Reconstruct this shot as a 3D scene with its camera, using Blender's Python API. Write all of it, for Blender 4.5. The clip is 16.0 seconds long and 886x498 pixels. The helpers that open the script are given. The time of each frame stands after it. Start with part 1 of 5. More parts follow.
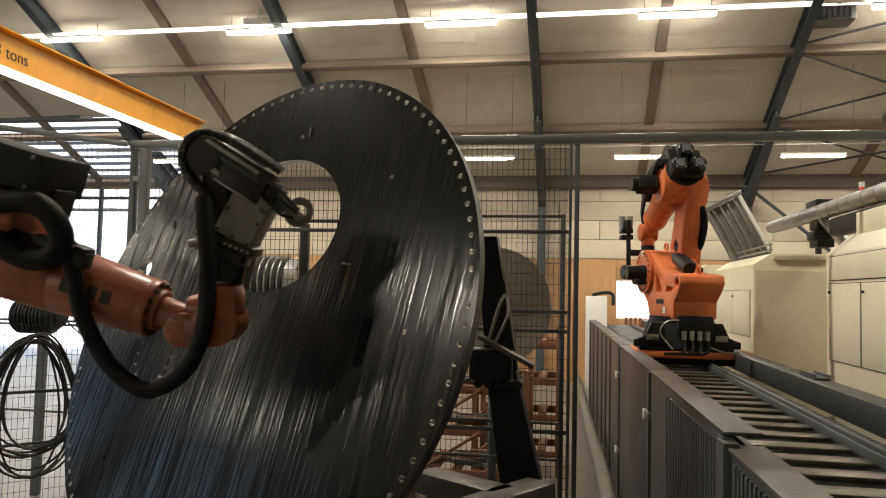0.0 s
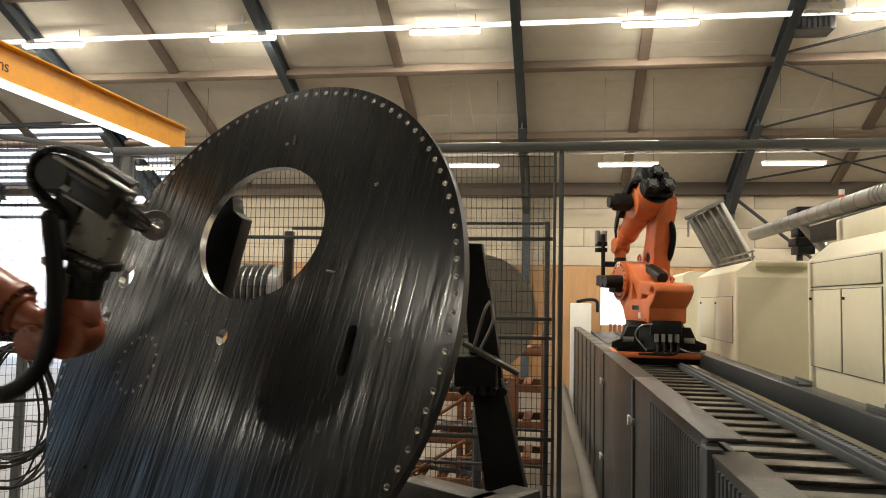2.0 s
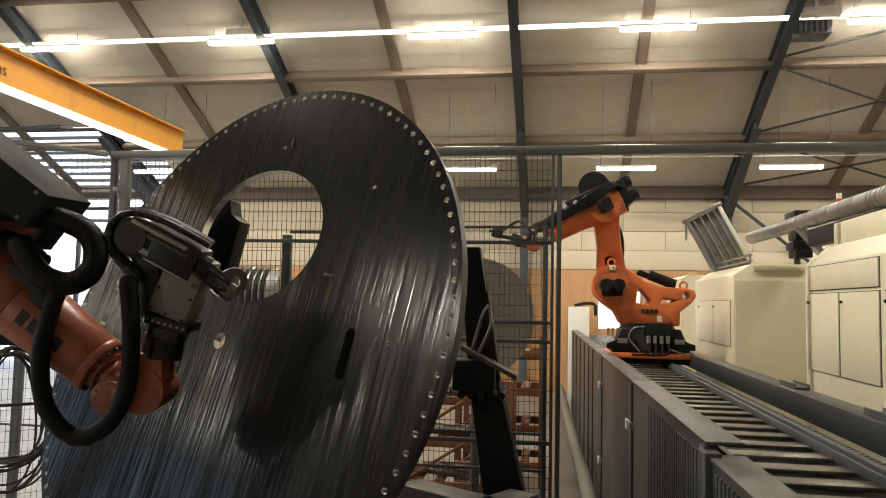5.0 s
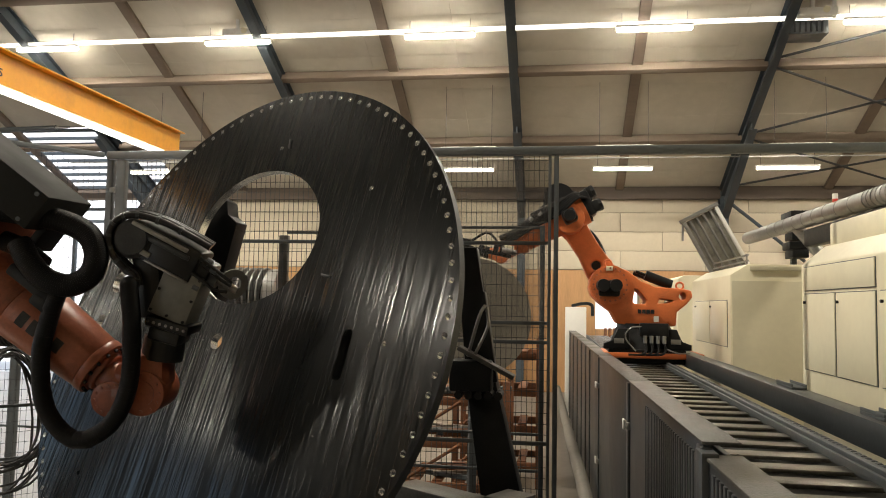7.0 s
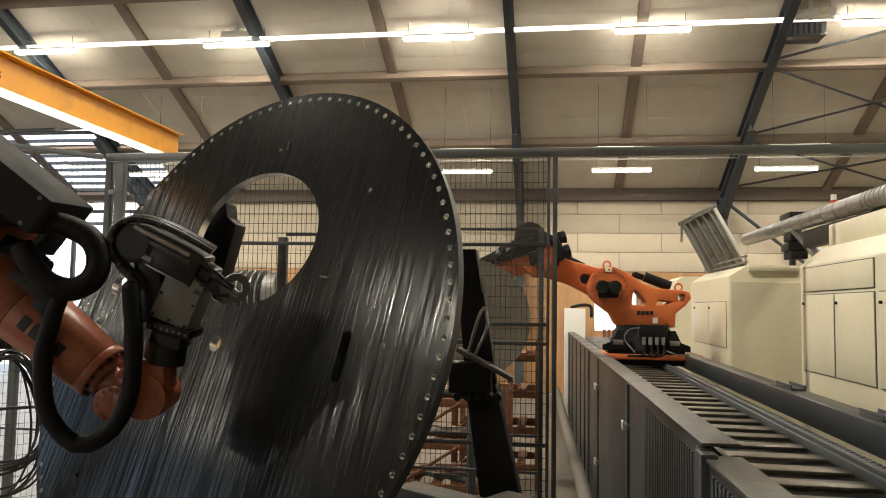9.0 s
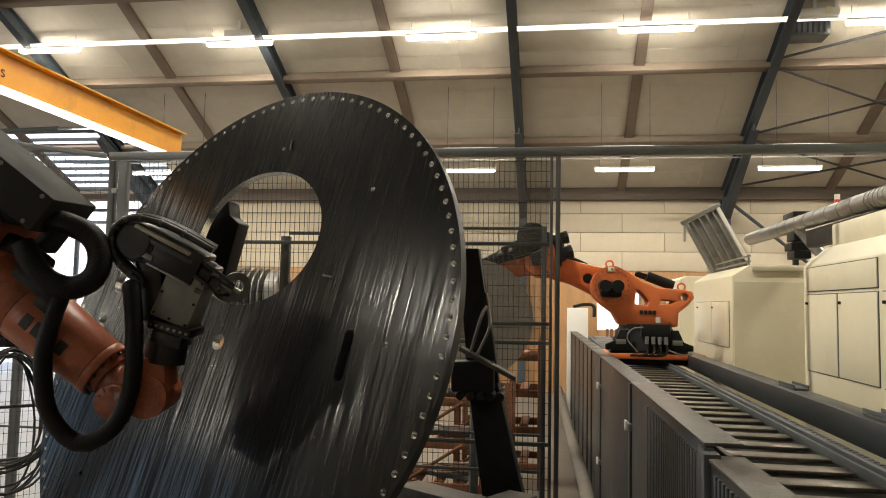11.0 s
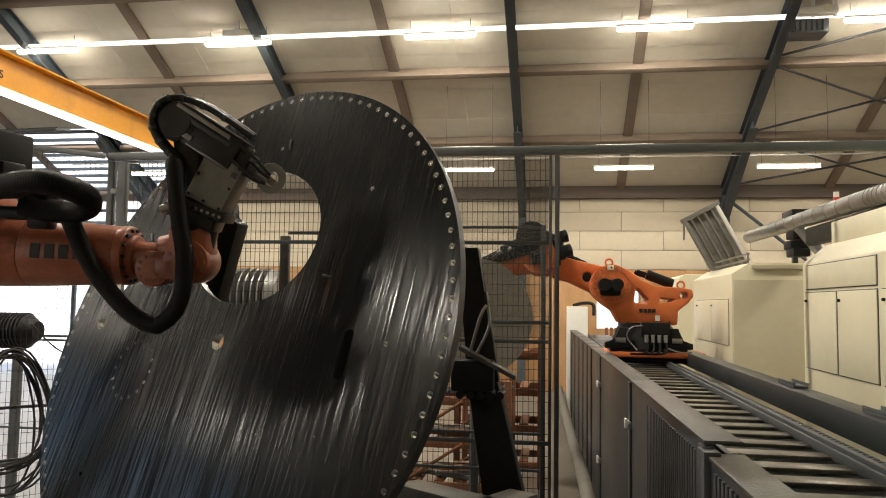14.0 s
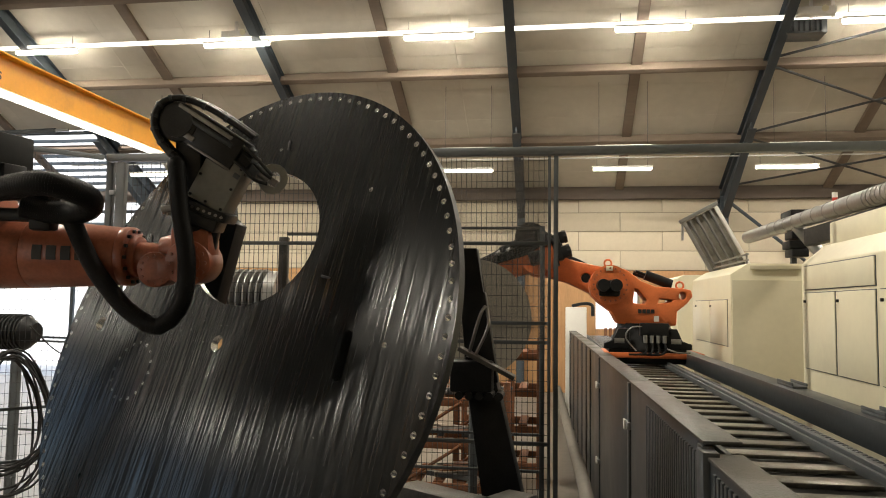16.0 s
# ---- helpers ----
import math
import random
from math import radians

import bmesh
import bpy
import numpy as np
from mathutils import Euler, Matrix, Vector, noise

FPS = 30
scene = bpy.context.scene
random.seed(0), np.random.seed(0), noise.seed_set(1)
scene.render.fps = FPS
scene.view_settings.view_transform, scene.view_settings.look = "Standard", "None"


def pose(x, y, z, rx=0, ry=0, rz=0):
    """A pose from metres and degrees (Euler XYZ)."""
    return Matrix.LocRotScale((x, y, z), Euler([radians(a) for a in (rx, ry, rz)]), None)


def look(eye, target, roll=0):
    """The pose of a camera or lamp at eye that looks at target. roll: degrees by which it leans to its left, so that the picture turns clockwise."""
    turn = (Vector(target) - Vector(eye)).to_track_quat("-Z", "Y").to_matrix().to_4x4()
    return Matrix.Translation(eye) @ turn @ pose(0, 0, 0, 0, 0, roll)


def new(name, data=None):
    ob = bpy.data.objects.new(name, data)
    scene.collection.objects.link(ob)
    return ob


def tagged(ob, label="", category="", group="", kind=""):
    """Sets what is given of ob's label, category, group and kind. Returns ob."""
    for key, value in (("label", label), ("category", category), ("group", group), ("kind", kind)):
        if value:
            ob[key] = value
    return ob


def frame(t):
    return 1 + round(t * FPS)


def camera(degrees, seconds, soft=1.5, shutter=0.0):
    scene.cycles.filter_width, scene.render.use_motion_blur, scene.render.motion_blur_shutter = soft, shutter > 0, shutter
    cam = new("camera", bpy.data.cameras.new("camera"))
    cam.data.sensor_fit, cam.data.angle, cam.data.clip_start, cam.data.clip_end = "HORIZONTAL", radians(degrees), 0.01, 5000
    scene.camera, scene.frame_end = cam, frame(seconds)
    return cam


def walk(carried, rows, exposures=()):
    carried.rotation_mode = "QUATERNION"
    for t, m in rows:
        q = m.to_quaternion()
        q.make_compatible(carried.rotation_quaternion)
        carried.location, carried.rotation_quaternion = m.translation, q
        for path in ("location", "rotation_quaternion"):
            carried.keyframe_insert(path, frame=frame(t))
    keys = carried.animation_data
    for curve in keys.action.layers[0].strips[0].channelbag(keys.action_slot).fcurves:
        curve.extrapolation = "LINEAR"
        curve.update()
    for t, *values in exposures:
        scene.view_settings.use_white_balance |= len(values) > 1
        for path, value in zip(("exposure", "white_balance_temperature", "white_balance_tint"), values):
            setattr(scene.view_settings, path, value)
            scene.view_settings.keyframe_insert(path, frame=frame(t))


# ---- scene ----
cam = camera(61.04, 16.0, soft=1.0, shutter=0.5)
EYE = (0.0, 0.0, 2.5)
PATH = [
    (0, pose(0, 0, 2.5, 93.331, -1.283, 9.921)),
    (0.5, pose(0, 0, 2.5, 93.478, -1.245, 9.442)),
    (1, pose(0, 0, 2.5, 93.617, -1.294, 9.143)),
    (1.5, pose(0, 0, 2.5, 93.771, -1.198, 8.924)),
    (2, pose(0, 0, 2.5, 93.905, -1.155, 8.766)),
    (2.5, pose(0, 0, 2.5, 94.025, -1.045, 8.650)),
    (3, pose(0, 0, 2.5, 94.127, -1.145, 8.621)),
    (3.5, pose(0, 0, 2.5, 94.161, -1.150, 8.650)),
    (4, pose(0, 0, 2.5, 94.156, -1.183, 8.668)),
    (6.5, pose(0, 0, 2.5, 94.232, -1.102, 8.452)),
    (7, pose(0, 0, 2.5, 94.222, -1.096, 8.395)),
    (7.5, pose(0, 0, 2.5, 94.216, -1.050, 8.357)),
    (8, pose(0, 0, 2.5, 94.287, -0.997, 8.386)),
    (8.5, pose(0, 0, 2.5, 94.350, -1.002, 8.385)),
    (9, pose(0, 0, 2.5, 94.351, -0.997, 8.324)),
    (11.5, pose(0, 0, 2.5, 94.276, -1.072, 8.592)),
    (12, pose(0, 0, 2.5, 94.271, -0.977, 8.637)),
    (12.5, pose(0, 0, 2.5, 94.209, -0.923, 8.571)),
    (13, pose(0, 0, 2.5, 94.204, -0.915, 8.515)),
    (13.5, pose(0, 0, 2.5, 94.213, -0.893, 8.484)),
    (14, pose(0, 0, 2.5, 94.215, -0.879, 8.492)),
    (14.5, pose(0, 0, 2.5, 94.186, -0.880, 8.509)),
    (15, pose(0, 0, 2.5, 94.142, -0.904, 8.511)),
    (15.5, pose(0, 0, 2.5, 94.200, -0.866, 8.481)),
    (16, pose(0, 0, 2.5, 94.282, -0.806, 8.411)),
]
walk(cam, PATH, exposures=[(0, 0.45), (1.5, 0.52), (3, 0.56), (16, 0.57)])

# ---- light ----
world = bpy.data.worlds.new("sky")
scene.world = world
world.use_nodes = True
_n = world.node_tree.nodes
_sky = _n.new("ShaderNodeTexSky")
_sky.sky_type, _sky.sun_disc = "NISHITA", False
_sky.sun_elevation, _sky.sun_rotation = radians(52), radians(173)
_n["Background"].inputs["Strength"].default_value = 0.15
world.node_tree.links.new(_sky.outputs[0], _n["Background"].inputs["Color"])

sun = new("sun", bpy.data.lights.new("sun", "SUN"))
sun.data.energy, sun.data.angle, sun.data.color = 5.0, radians(0.5), (1.0, 0.95, 0.88)
sun.matrix_world = look((3, -20, 30), (0.7, -1.3, 5.9))

TUBE_POWER = 110.0


# ---- materials ----
def mat(name, color, rough=0.6, metal=0.0, var=0.25, scale=4.0, bump=0.15, stretch=(1, 1, 1), dirt=None, dirt_amount=0.4, spec=0.5, rand=0.0, grain=40.0):
    """A surface with variation at two scales, a fine relief and, where asked for, a second colour in blotches."""
    m = bpy.data.materials.new(name)
    m.use_nodes = True
    nt = m.node_tree
    N, L = nt.nodes, nt.links
    bsdf = N["Principled BSDF"]
    co = N.new("ShaderNodeTexCoord")
    mp = N.new("ShaderNodeMapping")
    mp.inputs["Scale"].default_value = stretch
    L.new(co.outputs["Object"], mp.inputs["Vector"])
    big = N.new("ShaderNodeTexNoise")
    big.inputs["Scale"].default_value, big.inputs["Detail"].default_value = scale, 5.0
    L.new(mp.outputs[0], big.inputs["Vector"])
    fine = N.new("ShaderNodeTexNoise")
    fine.inputs["Scale"].default_value, fine.inputs["Detail"].default_value = scale * 9.0, 3.0
    L.new(mp.outputs[0], fine.inputs["Vector"])
    ramp = N.new("ShaderNodeValToRGB")
    lo = [c * (1 - var) for c in color]
    hi = [min(1.0, c * (1 + var)) for c in color]
    ramp.color_ramp.elements[0].position, ramp.color_ramp.elements[1].position = 0.3, 0.7
    ramp.color_ramp.elements[0].color, ramp.color_ramp.elements[1].color = (*lo, 1), (*hi, 1)
    mixf = N.new("ShaderNodeMath")
    mixf.operation = "MULTIPLY_ADD"
    mixf.inputs[1].default_value, mixf.inputs[2].default_value = 0.35, 0.0
    L.new(fine.outputs["Fac"], mixf.inputs[0])
    add = N.new("ShaderNodeMath")
    add.operation = "MULTIPLY_ADD"
    add.inputs[1].default_value = 0.65
    L.new(big.outputs["Fac"], add.inputs[0])
    L.new(mixf.outputs[0], add.inputs[2])
    L.new(add.outputs[0], ramp.inputs["Fac"])
    col = ramp.outputs[0]
    if dirt:
        spots = N.new("ShaderNodeTexNoise")
        spots.inputs["Scale"].default_value, spots.inputs["Detail"].default_value = scale * 0.6, 8.0
        spots.inputs["Roughness"].default_value = 0.7
        L.new(mp.outputs[0], spots.inputs["Vector"])
        r2 = N.new("ShaderNodeValToRGB")
        r2.color_ramp.elements[0].position, r2.color_ramp.elements[1].position = 0.52, 0.72
        r2.color_ramp.elements[1].color = (dirt_amount, dirt_amount, dirt_amount, 1)
        L.new(spots.outputs["Fac"], r2.inputs["Fac"])
        mx = N.new("ShaderNodeMix")
        mx.data_type = "RGBA"
        L.new(r2.outputs[0], mx.inputs[0])
        L.new(col, mx.inputs[6])
        mx.inputs[7].default_value = (*dirt, 1)
        col = mx.outputs[2]
    if rand:
        info = N.new("ShaderNodeObjectInfo")
        hsv = N.new("ShaderNodeHueSaturation")
        mr = N.new("ShaderNodeMapRange")
        mr.inputs["To Min"].default_value, mr.inputs["To Max"].default_value = 1 - rand, 1 + rand
        L.new(info.outputs["Random"], mr.inputs["Value"])
        L.new(mr.outputs[0], hsv.inputs["Value"])
        L.new(col, hsv.inputs["Color"])
        col = hsv.outputs[0]
    L.new(col, bsdf.inputs["Base Color"])
    rr = N.new("ShaderNodeMapRange")
    rr.inputs["To Min"].default_value, rr.inputs["To Max"].default_value = max(0.02, rough * 0.75), min(1.0, rough * 1.25)
    L.new(big.outputs["Fac"], rr.inputs["Value"])
    L.new(rr.outputs[0], bsdf.inputs["Roughness"])
    bsdf.inputs["Metallic"].default_value = metal
    bsdf.inputs["Specular IOR Level"].default_value = spec
    if bump:
        bp = N.new("ShaderNodeBump")
        bp.inputs["Strength"].default_value, bp.inputs["Distance"].default_value = bump, 0.01
        L.new(fine.outputs["Fac"], bp.inputs["Height"])
        L.new(bp.outputs[0], bsdf.inputs["Normal"])
    return m


def glow(name, color, strength):
    m = bpy.data.materials.new(name)
    m.use_nodes = True
    b = m.node_tree.nodes["Principled BSDF"]
    b.inputs["Base Color"].default_value = (0.8, 0.8, 0.8, 1)
    b.inputs["Emission Color"].default_value = (*color, 1)
    b.inputs["Emission Strength"].default_value = strength
    return m


M = {}
M["orange"] = mat("orange_paint", (0.68, 0.175, 0.052), 0.42, var=0.12, scale=5, bump=0.05, dirt=(0.10, 0.035, 0.02), dirt_amount=0.5)
M["orange_worn"] = mat("oily_orange_paint", (0.34, 0.104, 0.054), 0.32, var=0.3, scale=6, bump=0.08, dirt=(0.045, 0.03, 0.025), dirt_amount=0.85)
M["black"] = mat("black_plastic", (0.013, 0.0135, 0.014), 0.42, var=0.3, scale=9, bump=0.1, spec=0.22)
M["hose"] = mat("black_hose", (0.008, 0.008, 0.0085), 0.42, var=0.3, scale=30, bump=0.3, spec=0.18)
# paler fence grey, the light on the top rail put into the colour
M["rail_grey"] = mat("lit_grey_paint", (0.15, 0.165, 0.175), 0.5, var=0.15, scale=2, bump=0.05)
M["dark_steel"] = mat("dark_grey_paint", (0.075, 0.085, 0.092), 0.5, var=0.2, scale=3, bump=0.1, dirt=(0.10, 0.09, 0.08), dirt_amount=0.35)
M["rafter"] = mat("blue_grey_paint", (0.05, 0.065, 0.08), 0.55, var=0.15, scale=1.5, bump=0.05, dirt=(0.13, 0.12, 0.10), dirt_amount=0.3)
M["steel"] = mat("bare_steel", (0.27, 0.26, 0.245), 0.3, 1.0, var=0.35, scale=6, bump=0.15, dirt=(0.15, 0.12, 0.10), dirt_amount=0.5)
M["galv"] = mat("galvanised_steel", (0.32, 0.32, 0.31), 0.36, 0.8, var=0.2, scale=5, bump=0.1)
M["cream"] = mat("cream_paint", (0.78, 0.73, 0.54), 0.38, var=0.05, scale=1.2, bump=0.03, dirt=(0.45, 0.40, 0.30), dirt_amount=0.25)
# cream with the shade of the cabinet's end face put into the colour
M["cream_shaded"] = mat("shaded_cream_paint", (0.62, 0.575, 0.42), 0.45, var=0.06, scale=1.5, bump=0.03)
M["white"] = mat("white_paint", (0.78, 0.77, 0.73), 0.5, var=0.05, scale=2, bump=0.03)
M["yellow"] = mat("yellow_paint", (0.78, 0.36, 0.015), 0.4, var=0.08, scale=2, bump=0.04, dirt=(0.35, 0.16, 0.02), dirt_amount=0.4)
M["roof"] = mat("roof_lining", (0.60, 0.555, 0.47), 0.9, var=0.10, scale=0.5, bump=0.1, dirt=(0.48, 0.42, 0.34), dirt_amount=0.5)
M["eave"] = mat("dark_brown_timber", (0.12, 0.095, 0.078), 0.8, var=0.15, scale=1.5, bump=0.15, stretch=(0.2, 1, 1))
M["purlin"] = mat("brown_timber", (0.215, 0.168, 0.13), 0.8, var=0.15, scale=1.5, bump=0.15, stretch=(0.2, 1, 1))
M["block"] = mat("pale_concrete_panel", (0.60, 0.53, 0.41), 0.9, var=0.06, scale=1.3, bump=0.2, rand=0.05, dirt=(0.42, 0.36, 0.27), dirt_amount=0.3)
M["joint"] = mat("mortar", (0.30, 0.26, 0.20), 0.95, var=0.1, scale=8)
M["plywood"] = mat("plywood", (0.46, 0.26, 0.12), 0.7, var=0.2, scale=2, bump=0.1, stretch=(3, 1, 0.3))
M["floor"] = mat("concrete_floor", (0.17, 0.155, 0.135), 0.38, var=0.25, scale=0.8, bump=0.15, dirt=(0.09, 0.08, 0.07), dirt_amount=0.7)
M["outside"] = mat("pale_paving", (0.80, 0.80, 0.78), 0.9, var=0.1, scale=0.5)
M["facade"] = mat("pale_cladding", (0.84, 0.85, 0.86), 0.7, var=0.06, scale=0.5)
M["rust"] = mat("rusty_steel", (0.20, 0.085, 0.04), 0.75, 0.2, var=0.4, scale=7, bump=0.4, dirt=(0.06, 0.03, 0.02), dirt_amount=0.7)
M["mesh"] = mat("dark_wire", (0.05, 0.052, 0.055), 0.45, 0.3, var=0.2, scale=9, bump=0.0)
M["pipe"] = mat("grey_pipe", (0.180, 0.167, 0.146), 0.6, var=0.2, scale=9, bump=0.3, dirt=(0.12, 0.11, 0.10), dirt_amount=0.8)
M["guard"] = mat("grey_guard_paint", (0.036, 0.041, 0.044), 0.36, var=0.25, scale=2.5, bump=0.1, dirt=(0.06, 0.06, 0.055), dirt_amount=0.4)
M["guard_top"] = mat("dusty_grey_steel", (0.06, 0.057, 0.051), 0.4, var=0.35, scale=9, bump=0.3, dirt=(0.17, 0.15, 0.12), dirt_amount=0.5)
M["red"] = mat("red_plastic", (0.6, 0.05, 0.03), 0.4, var=0.05)
M["sling"] = mat("dark_cable", (0.02, 0.02, 0.02), 0.6, var=0.2, scale=9)
M["tube"] = glow("lit_tube", (1.0, 0.92, 0.76), 34.0)
M["tube_far"] = glow("lit_far_tube", (1.0, 0.92, 0.76), 11.0)
# white trunking given a glow of its own
M["trunk"] = glow("glowing_trunking", (1.0, 0.93, 0.8), 1.1)
M["strip"] = glow("glowing_strip", (1.0, 0.95, 0.86), 2.5)
M["acrylic"] = bpy.data.materials.new("dusty_clear_sheet")
M["acrylic"].use_nodes = True
_t = M["acrylic"].node_tree
_b = _t.nodes["Principled BSDF"]
_b.inputs["Base Color"].default_value, _b.inputs["Roughness"].default_value = (0.30, 0.28, 0.25, 1), 0.25
_mx, _tr, _nz = _t.nodes.new("ShaderNodeMixShader"), _t.nodes.new("ShaderNodeBsdfTransparent"), _t.nodes.new("ShaderNodeTexNoise")
_nz.inputs["Scale"].default_value, _nz.inputs["Detail"].default_value = 5.0, 8.0
_mr = _t.nodes.new("ShaderNodeMapRange")
_mr.inputs["To Min"].default_value, _mr.inputs["To Max"].default_value = 0.04, 0.34
_t.links.new(_nz.outputs["Fac"], _mr.inputs["Value"])
_t.links.new(_mr.outputs[0], _mx.inputs["Fac"])
_t.links.new(_tr.outputs[0], _mx.inputs[1])
_t.links.new(_b.outputs[0], _mx.inputs[2])
_t.links.new(_mx.outputs[0], _t.nodes["Material Output"].inputs["Surface"])
M["track_bar"] = mat("oily_track_steel", (0.15, 0.14, 0.12), 0.3, 0.7, var=0.35, scale=9, bump=0.2, dirt=(0.05, 0.045, 0.04), dirt_amount=0.7, rand=0.25)
M["dull_plate"] = mat("dull_grey_steel", (0.27, 0.245, 0.21), 0.65, 0.2, var=0.15, scale=3, bump=0.1)
M["mark"] = mat("black_ink", (0.02, 0.018, 0.016), 0.6, var=0.1)
M["matt_black"] = mat("matt_black_paint", (0.012, 0.013, 0.012), 0.7, var=0.2, scale=5, bump=0.05, spec=0.3)
M["head_black"] = mat("oily_black_metal", (0.014, 0.0145, 0.015), 0.34, var=0.35, scale=8, bump=0.1, spec=0.4, dirt=(0.05, 0.05, 0.048), dirt_amount=0.4)
M["case_grey"] = mat("oily_pale_metal", (0.20, 0.195, 0.175), 0.45, 0.1, var=0.15, scale=5, bump=0.06, dirt=(0.10, 0.098, 0.09), dirt_amount=0.5)
M["disc"] = mat("ground_steel", (0.34, 0.33, 0.31), 0.35, 0.8, var=0.1, scale=9, bump=0.05)
M["box_grey"] = mat("oily_grey_metal", (0.26, 0.25, 0.22), 0.4, 0.3, var=0.2, scale=8, bump=0.1, dirt=(0.05, 0.05, 0.045), dirt_amount=0.7)


def plate_material():
    """Wet dark steel with long coolant runs down the slope."""
    m = bpy.data.materials.new("wet_dark_steel")
    m.use_nodes = True
    nt = m.node_tree
    N, L = nt.nodes, nt.links
    b = N["Principled BSDF"]
    co = N.new("ShaderNodeTexCoord")

    def streaks(sx, sy, detail, rough):
        mp = N.new("ShaderNodeMapping")
        mp.inputs["Scale"].default_value = (sx, sy, 1)
        L.new(co.outputs["Object"], mp.inputs["Vector"])
        n = N.new("ShaderNodeTexNoise")
        n.inputs["Scale"].default_value, n.inputs["Detail"].default_value, n.inputs["Roughness"].default_value = 1.0, detail, rough
        L.new(mp.outputs[0], n.inputs["Vector"])
        return n.outputs["Fac"]

    wide, thin, blot = streaks(7, 0.5, 4, 0.6), streaks(70, 1.5, 3, 0.65), streaks(1.6, 1.3, 6, 0.65)
    grain = streaks(240, 7, 2, 0.6)
    mix = N.new("ShaderNodeMath")
    mix.operation = "MULTIPLY"
    even = N.new("ShaderNodeMapRange")
    even.inputs["To Min"].default_value, even.inputs["To Max"].default_value = 0.36, 0.66
    L.new(wide, even.inputs["Value"])
    L.new(even.outputs[0], mix.inputs[0])
    L.new(thin, mix.inputs[1])
    ramp = N.new("ShaderNodeValToRGB")
    e = ramp.color_ramp.elements
    e[0].position, e[0].color = 0.18, (0.0072, 0.0080, 0.0078, 1)
    e[1].position, e[1].color = 0.44, (0.0125, 0.0142, 0.0150, 1)
    L.new(mix.outputs[0], ramp.inputs["Fac"])
    rust = N.new("ShaderNodeValToRGB")
    rust.color_ramp.elements[0].position, rust.color_ramp.elements[1].position = 0.55, 0.75
    rust.color_ramp.elements[1].color = (0.5, 0.5, 0.5, 1)
    L.new(blot, rust.inputs["Fac"])
    mx = N.new("ShaderNodeMix")
    mx.data_type = "RGBA"
    L.new(rust.outputs[0], mx.inputs[0])
    L.new(ramp.outputs[0], mx.inputs[6])
    mx.inputs[7].default_value = (0.0105, 0.0106, 0.0098, 1)
    L.new(mx.outputs[2], b.inputs["Base Color"])
    rr = N.new("ShaderNodeMapRange")
    rr.inputs["From Min"].default_value, rr.inputs["From Max"].default_value = 0.20, 0.36
    rr.inputs["To Min"].default_value, rr.inputs["To Max"].default_value = 0.30, 0.075
    L.new(mix.outputs[0], rr.inputs["Value"])
    L.new(rr.outputs[0], b.inputs["Roughness"])
    b.inputs["Metallic"].default_value = 0.0
    wet = N.new("ShaderNodeMapRange")
    wet.inputs["From Min"].default_value, wet.inputs["From Max"].default_value = 0.22, 0.38
    wet.inputs["To Min"].default_value, wet.inputs["To Max"].default_value = 0.03, 0.50
    L.new(mix.outputs[0], wet.inputs["Value"])
    L.new(wet.outputs[0], b.inputs["Specular IOR Level"])
    sm = N.new("ShaderNodeMath")
    L.new(thin, sm.inputs[0])
    L.new(grain, sm.inputs[1])
    bp = N.new("ShaderNodeBump")
    bp.inputs["Strength"].default_value, bp.inputs["Distance"].default_value = 0.08, 0.005
    L.new(sm.outputs[0], bp.inputs["Height"])
    L.new(bp.outputs[0], b.inputs["Normal"])
    return m


M["plate"] = plate_material()
M["plate_rim"] = mat("scuffed_rim", (0.05, 0.05, 0.05), 0.4, 0.4, var=0.3, scale=12, bump=0.1)
M["plate_edge"] = mat("machined_edge", (0.78, 0.78, 0.77), 0.22, 1.0, var=0.2, scale=12, bump=0.1)


# ---- mesh helpers ----
def box(bm, cx, cy, cz, sx, sy, sz, bevel=0.0, m=None):
    r = bmesh.ops.create_cube(bm, size=1.0)
    vs = r["verts"]
    bmesh.ops.scale(bm, vec=(sx, sy, sz), verts=vs)
    if bevel:
        es = list({e for v in vs for e in v.link_edges})
        out = bmesh.ops.bevel(bm, geom=es, offset=bevel, segments=2, affect="EDGES", profile=0.5)
        vs = list({v for f in out["faces"] for v in f.verts} | {v for v in vs if v.is_valid})
    bmesh.ops.translate(bm, vec=(cx, cy, cz), verts=vs)
    if m is not None:
        bmesh.ops.transform(bm, matrix=m, verts=vs)
    return vs


def cyl(bm, a, b, r, r2=None, seg=24, caps=True):
    a, b = Vector(a), Vector(b)
    d = b - a
    t = Matrix.Translation((a + b) / 2) @ d.to_track_quat("Z", "Y").to_matrix().to_4x4()
    return bmesh.ops.create_cone(bm, cap_ends=caps, segments=seg, radius1=r, radius2=r if r2 is None else r2, depth=d.length, matrix=t)["verts"]


